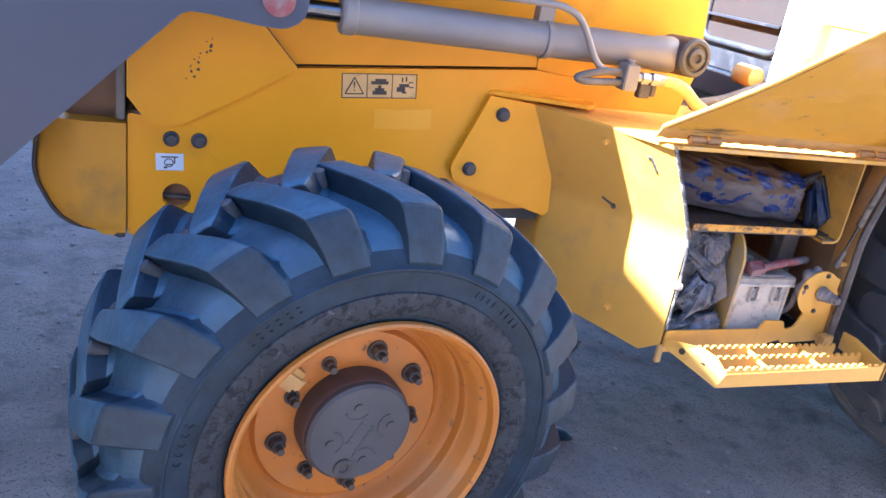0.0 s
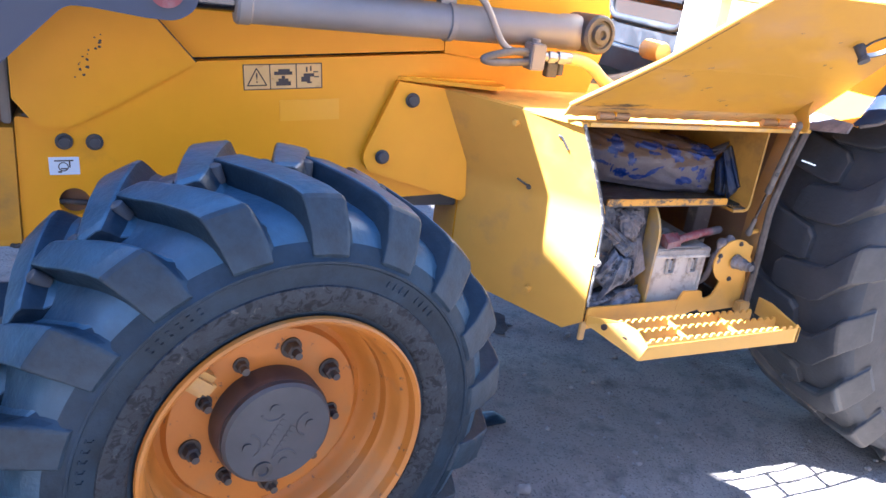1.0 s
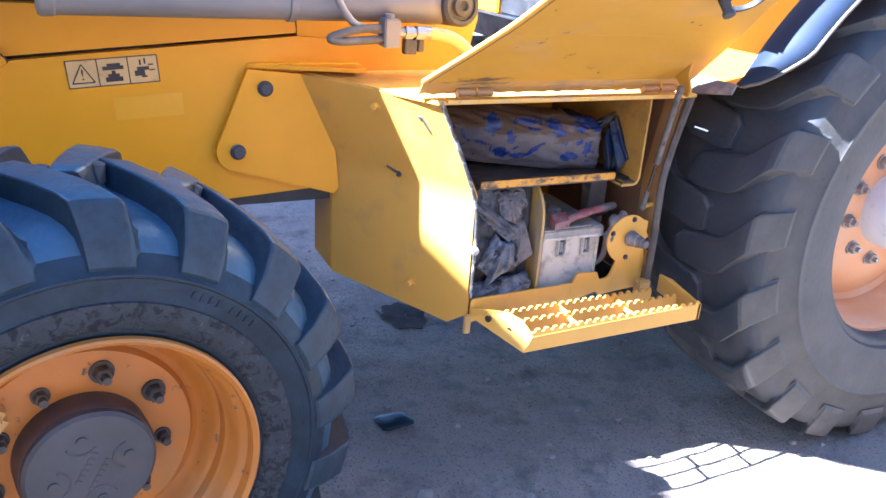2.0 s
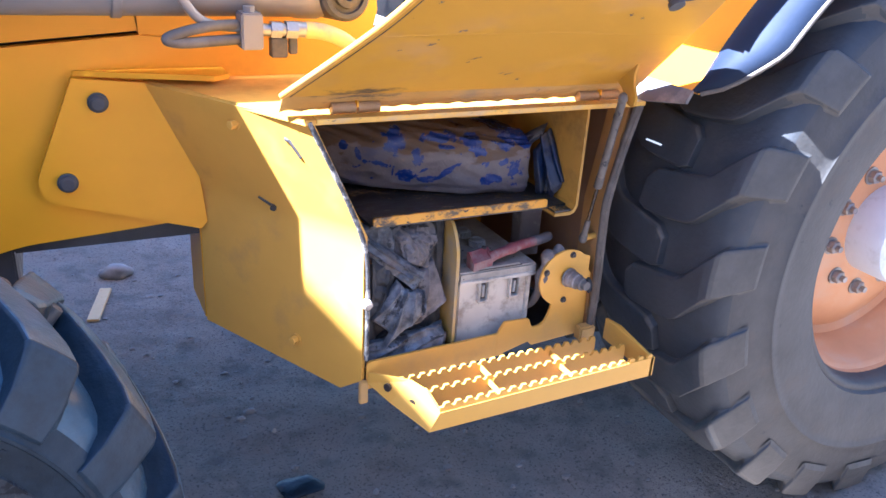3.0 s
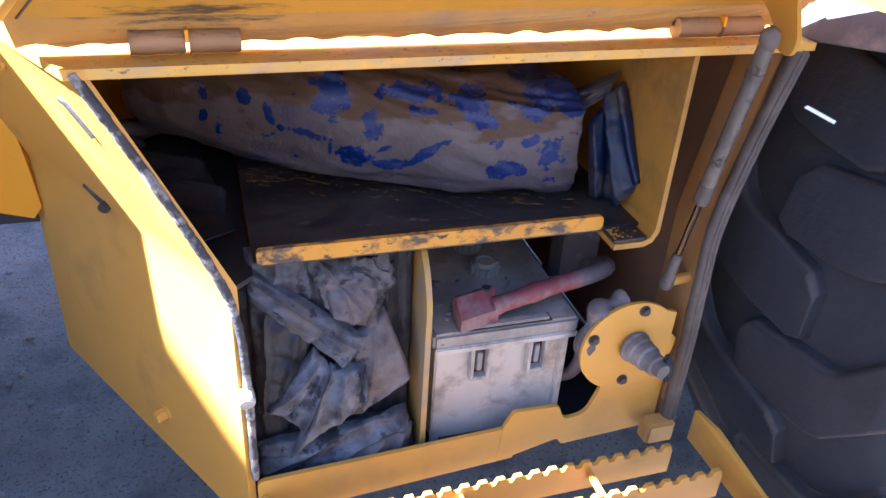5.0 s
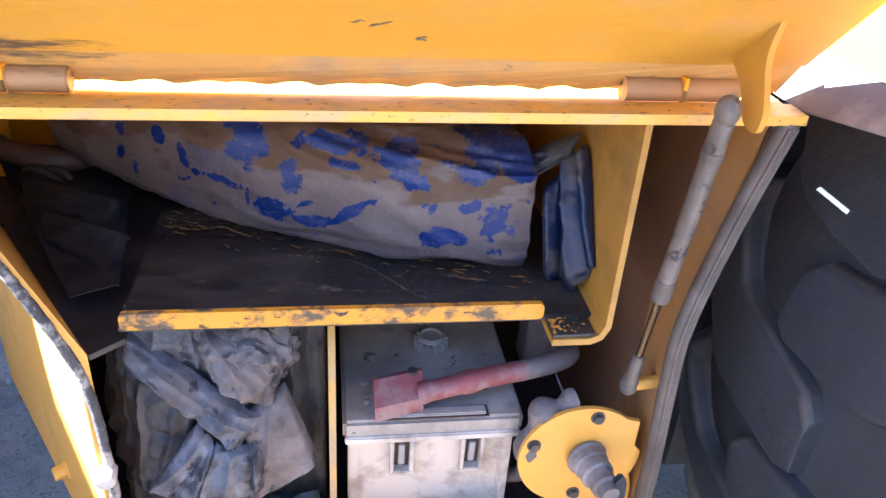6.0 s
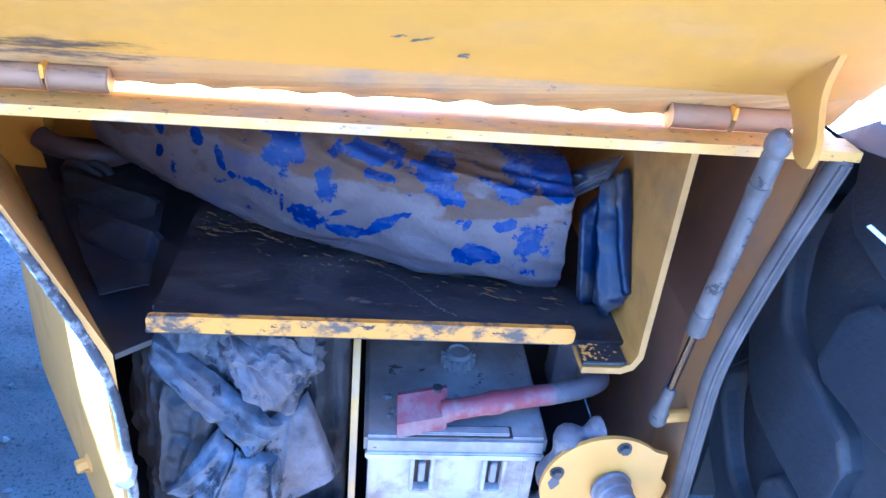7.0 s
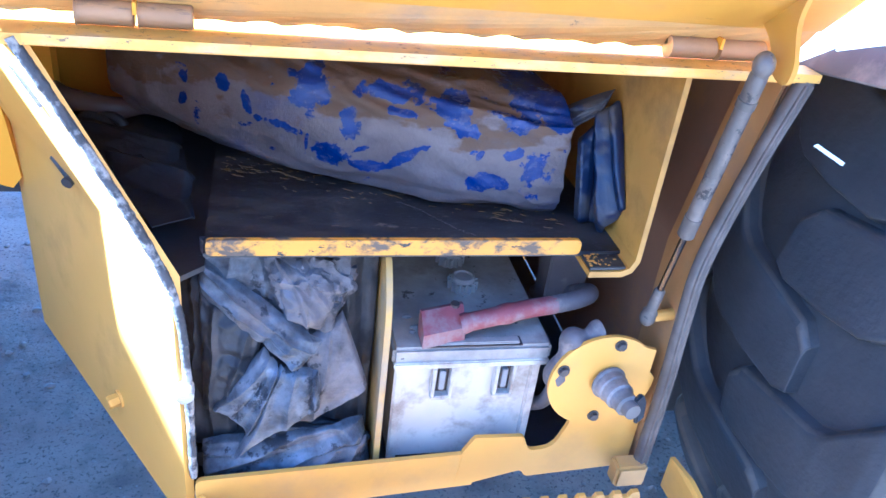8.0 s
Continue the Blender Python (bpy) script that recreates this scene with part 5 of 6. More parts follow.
def build_step():
    bm = bm_new()
    # left end plate, front plate and right end plate
    add_prism(bm, [(-0.018, -0.05, 0.575), (0.035, -0.13, 0.592), (0.055, -0.165, 0.585), (0.066, -0.205, 0.56), (0.045, -0.205, 0.522), (0.0, -0.12, 0.545), (-0.02, -0.05, 0.552)], (0.006, 0.003, 0))
    step = part("step", bm, YELLOW_DUSTY, loader, "yellow folding step below the toolbox", bevel=0.0015)
    # the plate is not pierced: solid dark discs paint the shaded holes
    for q in ((0.004, -0.098, 0.566), (0.034, -0.152, 0.556)):
        c = Vector(q)
        w = Vector((-0.88, -0.477, 0))
        part("hole", add_lathe(bm_new(), [(0.0085, 0), (0.0085, 0.0052), (0.006, 0.0056)], 18, axis_frame(c - w * 0.002, c + w)), INK_AND_SHADE, step)
    bm = bm_new()
    add_prism(bm, [(0.045, -0.205, 0.522), (0.066, -0.205, 0.56), (0.575, -0.205, 0.575), (0.575, -0.205, 0.53)], (0, 0.006, 0))
    part("front_plate", bm, YELLOW_DUSTY, step, bevel=0.0015)
    bm = bm_new()
    add_prism(bm, [(0.572, -0.205, 0.575), (0.572, -0.205, 0.53), (0.555, -0.06, 0.55), (0.555, -0.06, 0.60), (0.562, -0.10, 0.60)], (-0.006, 0, 0))
    part("end_plate", bm, YELLOW_DUSTY, step, bevel=0.0015)
    for y, x0, x1 in ((-0.095, 0.02, 0.50), (-0.148, 0.045, 0.54), (-0.203, 0.066, 0.572)):
        n = 21
        top = []
        for k in range(n):
            xa = x0 + (x1 - x0) * k / n
            dx = (x1 - x0) / n
            z = 0.572 + 0.008 * (xa - 0.3)
            top += [(xa, z), (xa + dx * 0.30, z), (xa + dx * 0.45, z + 0.008), (xa + dx * 0.85, z + 0.008)]
        outline = top + [(x1, 0.572), (x1, 0.535), (x0, 0.53)]
        part("serrated_bar", add_prism(bm_new(), xz(outline, y), (0, 0.006, 0)), YELLOW_DUSTY, step, "yellow serrated grip bar")
    for x, y0, y1 in ((0.20, -0.197, -0.148), (0.37, -0.197, -0.148), (0.21, -0.15, -0.095), (0.38, -0.15, -0.095)):
        part("cross_bar", add_box(bm_new(), (x, y0, 0.558), (x + 0.004, y1, 0.569)), YELLOW_DUSTY, step)


build_step()
part("step_hinge", add_box(bm_new(), (0.482, -0.062, 0.552), (0.524, -0.036, 0.586)), FLANGE, loader, "rusty hinge block of the step", bevel=0.004)


# ---- loose things in the toolbox ----
def build_battery():
    bm = bm_new()
    add_box(bm, (0.199, 0.010, 0.5555), (0.374, 0.27, 0.716))
    bat = tagged(part("battery", bm, BATTERY, None, bevel=0.004), "pale grey truck battery with dusty top in the toolbox", "battery")
    for x in (0.2035, 0.3695):
        part("corner_rib", add_box(bm_new(), (x - 0.006, 0.006, 0.5555), (x + 0.006, 0.012, 0.712)), BATTERY, bat, bevel=0.002)
    part("lid", add_box(bm_new(), (0.192, -0.001, 0.7125), (0.382, 0.28, 0.736)), BATTERY_TOP, bat, "dusty grey battery lid", bevel=0.004)
    part("lid_rim", add_box(bm_new(), (0.194, -0.0045, 0.7085), (0.380, 0.004, 0.7175)), BATTERY, bat, "pale rim of the battery lid", bevel=0.0015)
    for x, y in ((0.297, 0.121), (0.293, 0.183)):
        bm = bm_new()
        add_lathe(bm, [(0.0155, 0), (0.0155, 0.016), (0.0125, 0.019), (0.0105, 0.017)], 24, Matrix.Translation((x, y, 0.736)))
        teeth = [(0.0155 if (k // 2) % 2 else 0.0200, 2 * math.pi * (k + 0.5) / 56) for k in range(56)]
        add_prism(bm, [(x + r * math.cos(a), y + r * math.sin(a), 0.738) for r, a in teeth], (0, 0, 0.012))
        part("cap", bm, CAP_GREY, bat, "grey ribbed filler cap")
    for x in (0.254, 0.330):
        bm = bm_new()
        add_box(bm, (x - 0.0125, -0.004, 0.664), (x - 0.0085, 0.009, 0.709))
        add_box(bm, (x + 0.0085, -0.004, 0.664), (x + 0.0125, 0.009, 0.709))
        add_box(bm, (x - 0.0125, -0.004, 0.660), (x + 0.0125, 0.009, 0.6655))
        clip = part("clip", bm, BATTERY, bat, "pale carrying clip", bevel=0.0012)
        # no recess is cut: a dark plate supplies its shade
        part("clip_shade", add_box(bm_new(), (x - 0.0085, 0.0075, 0.6655), (x + 0.0085, 0.0098, 0.709)), INK_AND_SHADE, clip, "dark plate painted as the shade inside the clip")
        part("clip_tongue", add_box(bm_new(), (x - 0.0035, 0.0005, 0.672), (x + 0.0035, 0.0075, 0.700)), CAP_GREY, clip, bevel=0.001)
    # terminal cover: a box with a sloping front
    bm = bm_new()
    add_prism(bm, [(0.2245, -0.002, 0.7365), (0.2245, 0.032, 0.7365), (0.2245, 0.032, 0.768), (0.2245, 0.024, 0.7705), (0.2245, -0.002, 0.755)], (0.051, 0.010, 0.003))
    cover = part("terminal_cover", bm, RED_PLASTIC, bat, "faded red terminal cover", bevel=0.003)
    # solid dark plug painted as the shaded hole of the cover
    part("cover_hole_shade", add_cyl(bm_new(), (0.2655, 0.0335, 0.766), (0.2655, 0.0330, 0.7748), 0.0054, seg=14), INK_AND_SHADE, cover)
    # thin dark sheet, a little larger than the bar, painted as its shadow
    part("bar_shadow", add_box(bm_new(), (0.230, 0.0005, 0.7355), (0.345, 0.0175, 0.7369)), INK_AND_SHADE, bat, "painted shadow round the bar on the battery lid")
    part("lid_bar", add_box(bm_new(), (0.233, 0.0025, 0.7360), (0.342, 0.0145, 0.7400)), BATTERY_TOP, bat, "raised bar along the battery lid", bevel=0.0012)
    rng = random.Random(21)
    for k in range(14):
        x, y, r = (rng.uniform(0.212, 0.238), rng.uniform(0.03, 0.075), rng.uniform(0.0025, 0.0055)) if k < 8 else (rng.uniform(0.285, 0.33), rng.uniform(0.045, 0.065), rng.uniform(0.002, 0.005))
        q = bm_new()
        bmesh.ops.create_icosphere(q, subdivisions=3, radius=r, matrix=Matrix.Translation((x, y, 0.7365)) @ Matrix.Diagonal((1.1, 0.9, 0.6, 1)))
        for v in q.verts:
            v.co += 0.35 * r * noise.noise_vector(v.co * 320)
        part("corrosion_lump", q, CAP_GREY, bat, smooth=60)
    line = smooth_line([(0.272, 0.018, 0.756), (0.305, 0.016, 0.766), (0.35, 0.020, 0.774), (0.385, 0.026, 0.775)], 6)
    part("cable_sleeve", add_tube(bm_new(), line, 0.0115, 14, radii=[0.0125 if i in (0, 1, 8, 9) else 0.0110 for i in range(len(line))]), RED_PLASTIC, bat, "dusty red cable sleeve", smooth=50)
    line = smooth_line([(0.380, 0.025, 0.775), (0.415, 0.036, 0.774), (0.440, 0.055, 0.768), (0.452, 0.085, 0.752), (0.452, 0.13, 0.72), (0.44, 0.22, 0.66)], 8)
    part("cable", add_tube(bm_new(), line, 0.0105, 12, radii=[0.0108 + 0.0006 * (i % 2) for i in range(len(line))]), HOSE_DUSTY, bat, "dusty grey ribbed battery cable", smooth=30)
    bat.location.x = 0.005


build_battery()


def flap(p00, p10, p11, p01, belly, ridges, crumple, seed, room, n=48):
    """A loose sheet of cloth between four corners, facing forwards; ridges: u0, v0, u1, v1, width (all along the sheet) and height; room: limits in x and z."""
    a, b, c, d = (Vector(p) for p in (p00, p10, p11, p01))
    nrm = (b - a).cross(d - a).normalized()
    if nrm.y > 0:
        nrm = -nrm
    bm = bm_new()
    rows = []
    for j in range(n + 1):
        row = []
        for i in range(n + 1):
            u, v = i / n, j / n
            p = (a * (1 - u) + b * u) * (1 - v) + (d * (1 - u) + c * u) * v
            q = p * 17 + Vector((seed * 3.1, 0, seed))
            uu, vv = u + 0.10 * noise.noise(q), v + 0.10 * noise.noise(q + Vector((5, 5, 5)))
            lift = belly * (max(0.0, math.sin(math.pi * u)) * max(0.0, math.sin(math.pi * v))) ** 0.6
            for u0, v0, u1, v1, w, hgt in ridges:
                du, dv = u1 - u0, v1 - v0
                t = min(1.0, max(0.0, ((uu - u0) * du + (vv - v0) * dv) / (du * du + dv * dv)))
                k = math.hypot(uu - u0 - t * du, vv - v0 - t * dv) / w
                lift += hgt * max(0.0, 1 - k) ** 1.4
            lift += crumple * (1.3 * (0.4 - abs(noise.noise(p * 38 + Vector((seed, 0, 0))))) + 0.7 * (0.4 - abs(noise.noise(p * 85 + Vector((0, seed, 0))))) + (1.2 * (noise.voronoi(p * 55 + Vector((0, 0, seed)))[0][0] - 0.35) if crumple > 0.002 else 0.0))
            e = min(u, 1 - u, v, 1 - v)
            lift -= 0.010 * max(0.0, 1 - e / 0.07) ** 2
            p = p + nrm * lift + (b - a) * (0.05 * noise.noise(q * 0.8 + Vector((9, 0, 0)))) + (d - a) * (0.05 * noise.noise(q * 0.8 + Vector((0, 9, 0))))
            p.x = min(max(p.x, room[0][0]), room[0][1])
            p.z = min(max(p.z, room[1][0]), room[1][1])
            row.append(bm.verts.new(p))
        rows.append(row)
    for r0, r1 in zip(rows, rows[1:]):
        for k in range(n):
            bm.faces.new((r0[k], r0[k + 1], r1[k + 1], r1[k]))
    return thicken(bm, 0.0018)


def build_bag():
    bm = bm_new()
    ctrl = [(-0.072, 0.362, 0.957), (-0.058, 0.352, 0.956), (0.0, 0.316, 0.95), (0.14, 0.228, 0.943), (0.26, 0.170, 0.936), (0.355, 0.150, 0.930), (0.386, 0.150, 0.930)]
    line = smooth_line(ctrl, 16)
    n = len(line)
    rings, seg = [], 120
    for i, c in enumerate(line):
        t = i / (n - 1)
        d = (line[min(i + 1, n - 1)] - line[max(i - 1, 0)]).normalized()
        u = d.cross(Vector((0, 0, 1))).normalized()
        ry, rz = 0.083 + 0.008 * math.sin(5 * t), 0.078 - 0.010 * t
        e = min(1.0, 0.84 + 4.5 * t, 0.78 + 5.0 * (1.0 - t))
        ring = []
        for k in range(seg):
            a = 2 * math.pi * k / seg
            ca, sa = math.cos(a), math.sin(a)
            q = Vector((c.x * 7, ca * 1.3, sa * 1.3))
            fold = 0.5 - abs(noise.noise(Vector((c.x * 16 + sa * 2.2, ca * 2.5, sa * 2.5 + 4))))
            w = 1 + 0.08 * noise.noise(q) + 0.13 * (noise.voronoi(Vector((c.x * 5.5 + 1.3 * sa, ca * 1.2, sa * 1.2 + 3)))[0][0] - 0.4) + 0.16 * fold + 0.022 * (0.5 - abs(noise.noise(Vector((c.x * 60 + sa * 9, ca * 8, sa * 8 + 2))))) + 0.03 * (0.5 - abs(noise.noise(Vector((c.x * 34 + ca * 3, ca * 5, sa * 5 + 9))))) - 0.04
            lap = 84 - 62 * max(0.0, t - 0.35)
            w += 0.040 * min(1.0, max(0.0, (math.degrees(a) - lap) / 4)) * min(1.0, max(0.0, (lap + 120 - math.degrees(a)) / 60)) * min(1.0, max(0.0, (t - 0.35) * 6))
            ring.append(bm.verts.new(c + u * (ry * e * w * math.copysign(abs(ca) ** 0.6, ca)) + Vector((0, 0, max(-0.064, rz * e * w * math.copysign(abs(sa) ** 0.62, sa))))))
        rings.append(ring)
    for a, b in zip(rings, rings[1:]):
        for k in range(seg):
            j = (k + 1) % seg
            bm.faces.new((a[k], a[j], b[j], b[k]))
    bm.faces.new(rings[0])
    bm.faces.new(rings[-1])
    bag = tagged(part("tool_bag", bm, BAG_BLUE, None, smooth=70), "rolled blue vinyl bag smeared with dust on the tray", "bag")
    # loose mouth of the bag, twisted up and hanging down beside the tray wall
    room = ((0.30, 0.4392), (0.8695, 1.05))
    part("bag_mouth", flap((0.380, 0.112, 0.948), (0.420, 0.080, 0.994), (0.427, 0.080, 1.020), (0.366, 0.116, 0.974), 0.004, [(0, 0.35, 1, 0.9, 0.30, 0.008), (0, 0.95, 1, 0.55, 0.14, -0.005), (0.1, 0.1, 0.9, 0.3, 0.12, 0.004)], 0.002, 3, room), VINYL_BLUE, bag, "dark blue twisted mouth of the bag", smooth=60)
    part("bag_mouth", flap((0.400, 0.080, 0.962), (0.420, 0.072, 0.992), (0.426, 0.044, 0.876), (0.408, 0.064, 0.871), 0.010, [(0.25, 0, 0.35, 1, 0.30, 0.010), (0.75, 0.1, 0.7, 0.9, 0.2, -0.009)], 0.0025, 5, room), VINYL_BLUE, bag, "dark blue hanging flap of the bag", smooth=60)
    part("bag_mouth", flap((0.416, 0.086, 0.992), (0.429, 0.074, 1.014), (0.438, 0.010, 0.912), (0.420, 0.032, 0.871), 0.006, [(0.3, 0, 0.35, 1, 0.25, 0.007), (0.7, 0, 0.75, 1, 0.18, -0.006)], 0.0025, 7, room), VINYL_BLUE, bag, "dusty dark edge of the hanging flap", smooth=60)


def cloth_lump(c, r, seed, planes=44, wrinkle=0.05):
    """A bunched piece of stiff cloth: flat folds that meet in creases."""
    rng = random.Random(seed)
    cuts = []
    for k in range(planes):
        d = Vector((rng.gauss(0, 1), rng.gauss(0, 1), rng.gauss(0, 1))).normalized()
        cuts.append((d, rng.uniform(0.74, 1.0)))
    bm = bm_new()
    bmesh.ops.create_icosphere(bm, subdivisions=5, radius=1)
    shift = Vector((seed * 1.7, seed * 0.9, 0))
    for v in bm.verts:
        d = v.co.normalized()
        bend = Vector((noise.noise(d * 1.6 + shift), noise.noise(d * 1.6 + shift + Vector((9, 0, 0))), noise.noise(d * 1.6 + shift + Vector((0, 9, 0)))))
        e = (d + 0.30 * bend).normalized()
        rad = min([h / e.dot(n) for n, h in cuts if e.dot(n) > 0.25] + [1.25])
        q = d + 0.35 * bend
        q = Vector((q.x * 1.0 + 0.8 * q.z, q.y, 0.45 * (q.z - 0.8 * q.x)))
        rad += 2.4 * wrinkle * (0.35 - abs(noise.noise(q * 2.6 + shift))) + 2.0 * wrinkle * (noise.voronoi(q * 3.2 + shift)[0][0] - 0.35) + 1.5 * wrinkle * (0.3 - abs(noise.noise(q * 4.5 + shift))) + 0.5 * wrinkle * (0.3 - abs(noise.noise(q * 12 + shift)))
        p = Vector((c[0] + r[0] * d.x * rad, c[1] + r[1] * d.y * rad, c[2] + r[2] * d.z * rad))
        p.z = min(max(p.z, 0.5565 + 0.002 * noise.noise(p * 30)), 0.8605)
        p.x = min(max(p.x, -0.006 - 0.617 * (p.y + 0.03)), 0.1825)
        v.co = p
    return bm


def build_bundle():
    # darker cloth at the back, foot and sides of the bundle
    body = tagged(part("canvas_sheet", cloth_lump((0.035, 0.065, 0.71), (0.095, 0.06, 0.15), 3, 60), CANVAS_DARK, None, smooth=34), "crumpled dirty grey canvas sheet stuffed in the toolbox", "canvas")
    part("upper_bulge", cloth_lump((0.104, 0.040, 0.806), (0.052, 0.045, 0.056), 5, 40, 0.10), CANVAS_BROWN, body, "brown crumpled bulge of the canvas", smooth=34)
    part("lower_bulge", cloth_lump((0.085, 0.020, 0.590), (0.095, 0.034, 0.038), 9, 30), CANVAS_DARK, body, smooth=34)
    part("edge_fold", flap((-0.034, 0.040, 0.575), (0.020, 0.012, 0.570), (0.016, 0.024, 0.822), (-0.034, 0.046, 0.828), 0.008, [(0.3, 0, 0.4, 1, 0.16, 0.006), (0.7, 0.1, 0.5, 0.9, 0.14, 0.006), (0, 0.4, 1, 0.55, 0.12, -0.005)], 0.004, 21, ((-0.034, 0.03), (0.5575, 0.832))), CANVAS_DARK, body, "dark cloth against the plate", smooth=40)
    part("corner_fold", flap((0.120, 0.034, 0.570), (0.182, 0.040, 0.575), (0.182, 0.050, 0.850), (0.115, 0.044, 0.852), 0.008, [(0.3, 0, 0.5, 1, 0.2, 0.006), (0.8, 0, 0.7, 1, 0.15, -0.005)], 0.003, 23, ((0.10, 0.1822), (0.5575, 0.858))), CANVAS_DARK, body, "dark cloth against the divider", smooth=40)
    room = ((-0.014, 0.1822), (0.5575, 0.8605))
    folds = (
        ("back_fold", CANVAS, "grey fold under the tray", (-0.012, 0.030, 0.800), (0.070, 0.034, 0.785), (0.068, 0.040, 0.858), (-0.010, 0.036, 0.858), 0.012, [(0.3, 0, 0.4, 1, 0.12, 0.006), (0.75, 0, 0.7, 1, 0.1, 0.007)], 0.004),
        ("wad_fold", CANVAS_BROWN, "pinched brown fold of the canvas", (0.078, 0.004, 0.778), (0.128, 0.006, 0.752), (0.146, 0.020, 0.815), (0.066, 0.010, 0.852), 0.014, [(0.1, 0.9, 0.6, 0.3, 0.10, 0.006), (0.3, 1, 0.75, 0.55, 0.09, 0.006), (0.75, 0.1, 0.9, 0.9, 0.1, -0.006), (0.4, 0.1, 0.3, 0.6, 0.08, 0.005)], 0.005),
        ("side_fold", CANVAS_BROWN, "smooth brown hanging fold", (0.096, -0.006, 0.632), (0.174, -0.002, 0.682), (0.138, 0.010, 0.775), (0.100, -0.004, 0.752), 0.012, [(0.15, 0, 0.6, 1, 0.10, 0.004), (0.2, 0.1, 0.95, 0.12, 0.12, 0.005)], 0.0022),
        ("dark_fold", CANVAS_DARK, "dark wrinkled fold", (-0.013, 0.002, 0.655), (0.030, -0.004, 0.660), (0.054, 0.000, 0.765), (-0.012, 0.014, 0.815), 0.012, [(0.2, 0, 0.3, 1, 0.10, 0.006), (0.6, 0.1, 0.8, 0.9, 0.1, 0.006), (0, 0.5, 1, 0.6, 0.1, -0.005)], 0.005),
        ("sleeve", CANVAS, "pale creased band of canvas", (-0.013, 0.018, 0.806), (0.092, -0.018, 0.720), (0.114, -0.012, 0.758), (-0.008, 0.022, 0.842), 0.012, [(0, 0.35, 0.8, 0.45, 0.12, 0.005), (0.1, 0.8, 0.95, 0.7, 0.10, 0.005), (0.62, 0, 0.72, 0.7, 0.07, -0.006), (0.80, 0.2, 0.86, 1, 0.06, 0.006), (0.92, 0, 0.95, 0.9, 0.06, 0.005)], 0.0028),
        ("pointed_fold", CANVAS, "pale pointed fold of canvas", (-0.002, -0.010, 0.668), (0.042, -0.018, 0.634), (0.072, -0.018, 0.722), (0.054, -0.012, 0.748), 0.010, [(0.85, 0, 0.9, 1, 0.14, 0.010), (0.1, 0, 0.4, 1, 0.14, 0.006), (0.5, 0.1, 0.6, 0.8, 0.10, -0.006)], 0.003),
        ("hanging_fold", CANVAS, "broad pale fold of canvas", (0.021, -0.022, 0.603), (0.116, -0.026, 0.672), (0.114, -0.018, 0.722), (0.072, -0.016, 0.730), 0.010, [(0.05, 0, 0.12, 1, 0.14, 0.008), (0.55, 0, 0.45, 1, 0.12, 0.006), (0.8, 0, 0.85, 1, 0.10, -0.005), (0.9, 0.2, 0.9, 0.9, 0.08, 0.006)], 0.0022),
        ("bottom_fold", CANVAS, "wide fold along the sill", (-0.013, -0.012, 0.560), (0.180, -0.002, 0.560), (0.172, 0.004, 0.630), (-0.012, -0.004, 0.612), 0.010, [(0, 0.35, 0.72, 1, 0.16, 0.010), (0.0, 0.8, 0.3, 0.7, 0.14, 0.006), (0.35, 0.1, 0.9, 0.75, 0.12, 0.009), (0.72, 1, 0.98, 0.5, 0.12, 0.008)], 0.0025),
        ("front_fold", CANVAS_BROWN, "brown folded hem at the sill", (0.070, -0.016, 0.559), (0.168, -0.010, 0.559), (0.178, -0.008, 0.606), (0.098, -0.014, 0.598), 0.008, [(0.2, 0, 0.5, 1, 0.16, 0.005), (0.7, 0, 0.85, 1, 0.12, 0.006)], 0.002),
    )
    for k, (name, mat, label, p00, p10, p11, p01, belly, ridges, crumple) in enumerate(folds):
        part(name, flap(p00, p10, p11, p01, belly, ridges, crumple, k + 1, room), mat, body, label, smooth=40)
    # black rag in the corner beside the tray
    bm = bm_new()
    rows = []
    for i in range(40):
        t = i / 39
        a = Vector((-0.245, 0.40, 0.868)).lerp(Vector((-0.055, 0.040, 0.868)), t)
        b = Vector((-0.050, 0.300, 0.870)).lerp(Vector((-0.016, 0.060, 0.869)), t)
        row = []
        for j in range(20):
            u = j / 19
            p = a.lerp(b, u)
            q = Vector((p.x * 14, p.y * 14, 1.0))
            lift = (0.022 * (0.45 - abs(noise.noise(q * 0.7))) + 0.014 * (0.4 - abs(noise.noise(q * 1.6)))) * min(1.0, 4 * (1 - u), 5 * (1 - t) + 0.15)
            p.z = max(0.867, p.z + lift)
            p.x = max(p.x, -0.012 - 0.617 * (p.y + 0.03) + 0.0)
            row.append(bm.verts.new(p))
        rows.append(row)
    for a, b in zip(rows, rows[1:]):
        for k in range(19):
            bm.faces.new((a[k], a[k + 1], b[k + 1], b[k]))
    thicken(bm, 0.0015)
    rag = tagged(part("rag", bm, BLACK_CLOTH, None, smooth=45), "black folded rag lying in the corner of the toolbox", "rag")
    for k, (p00, p10, p11, p01) in enumerate((((-0.150, 0.222, 0.874), (-0.048, 0.150, 0.872), (-0.040, 0.212, 0.888), (-0.165, 0.280, 0.890)), ((-0.105, 0.140, 0.876), (-0.024, 0.078, 0.872), (-0.020, 0.140, 0.884), (-0.125, 0.196, 0.886)))):
        part("fold", flap(p00, p10, p11, p01, 0.005, [(0, 0.7, 1, 0.8, 0.25, 0.006), (0.2, 0.1, 0.5, 0.6, 0.2, 0.004)], 0.001, 30 + k, ((-0.17, -0.006), (0.870, 0.93))), BLACK_CLOTH, rag, "black fold of the rag", smooth=45)


build_bag()
build_bundle()


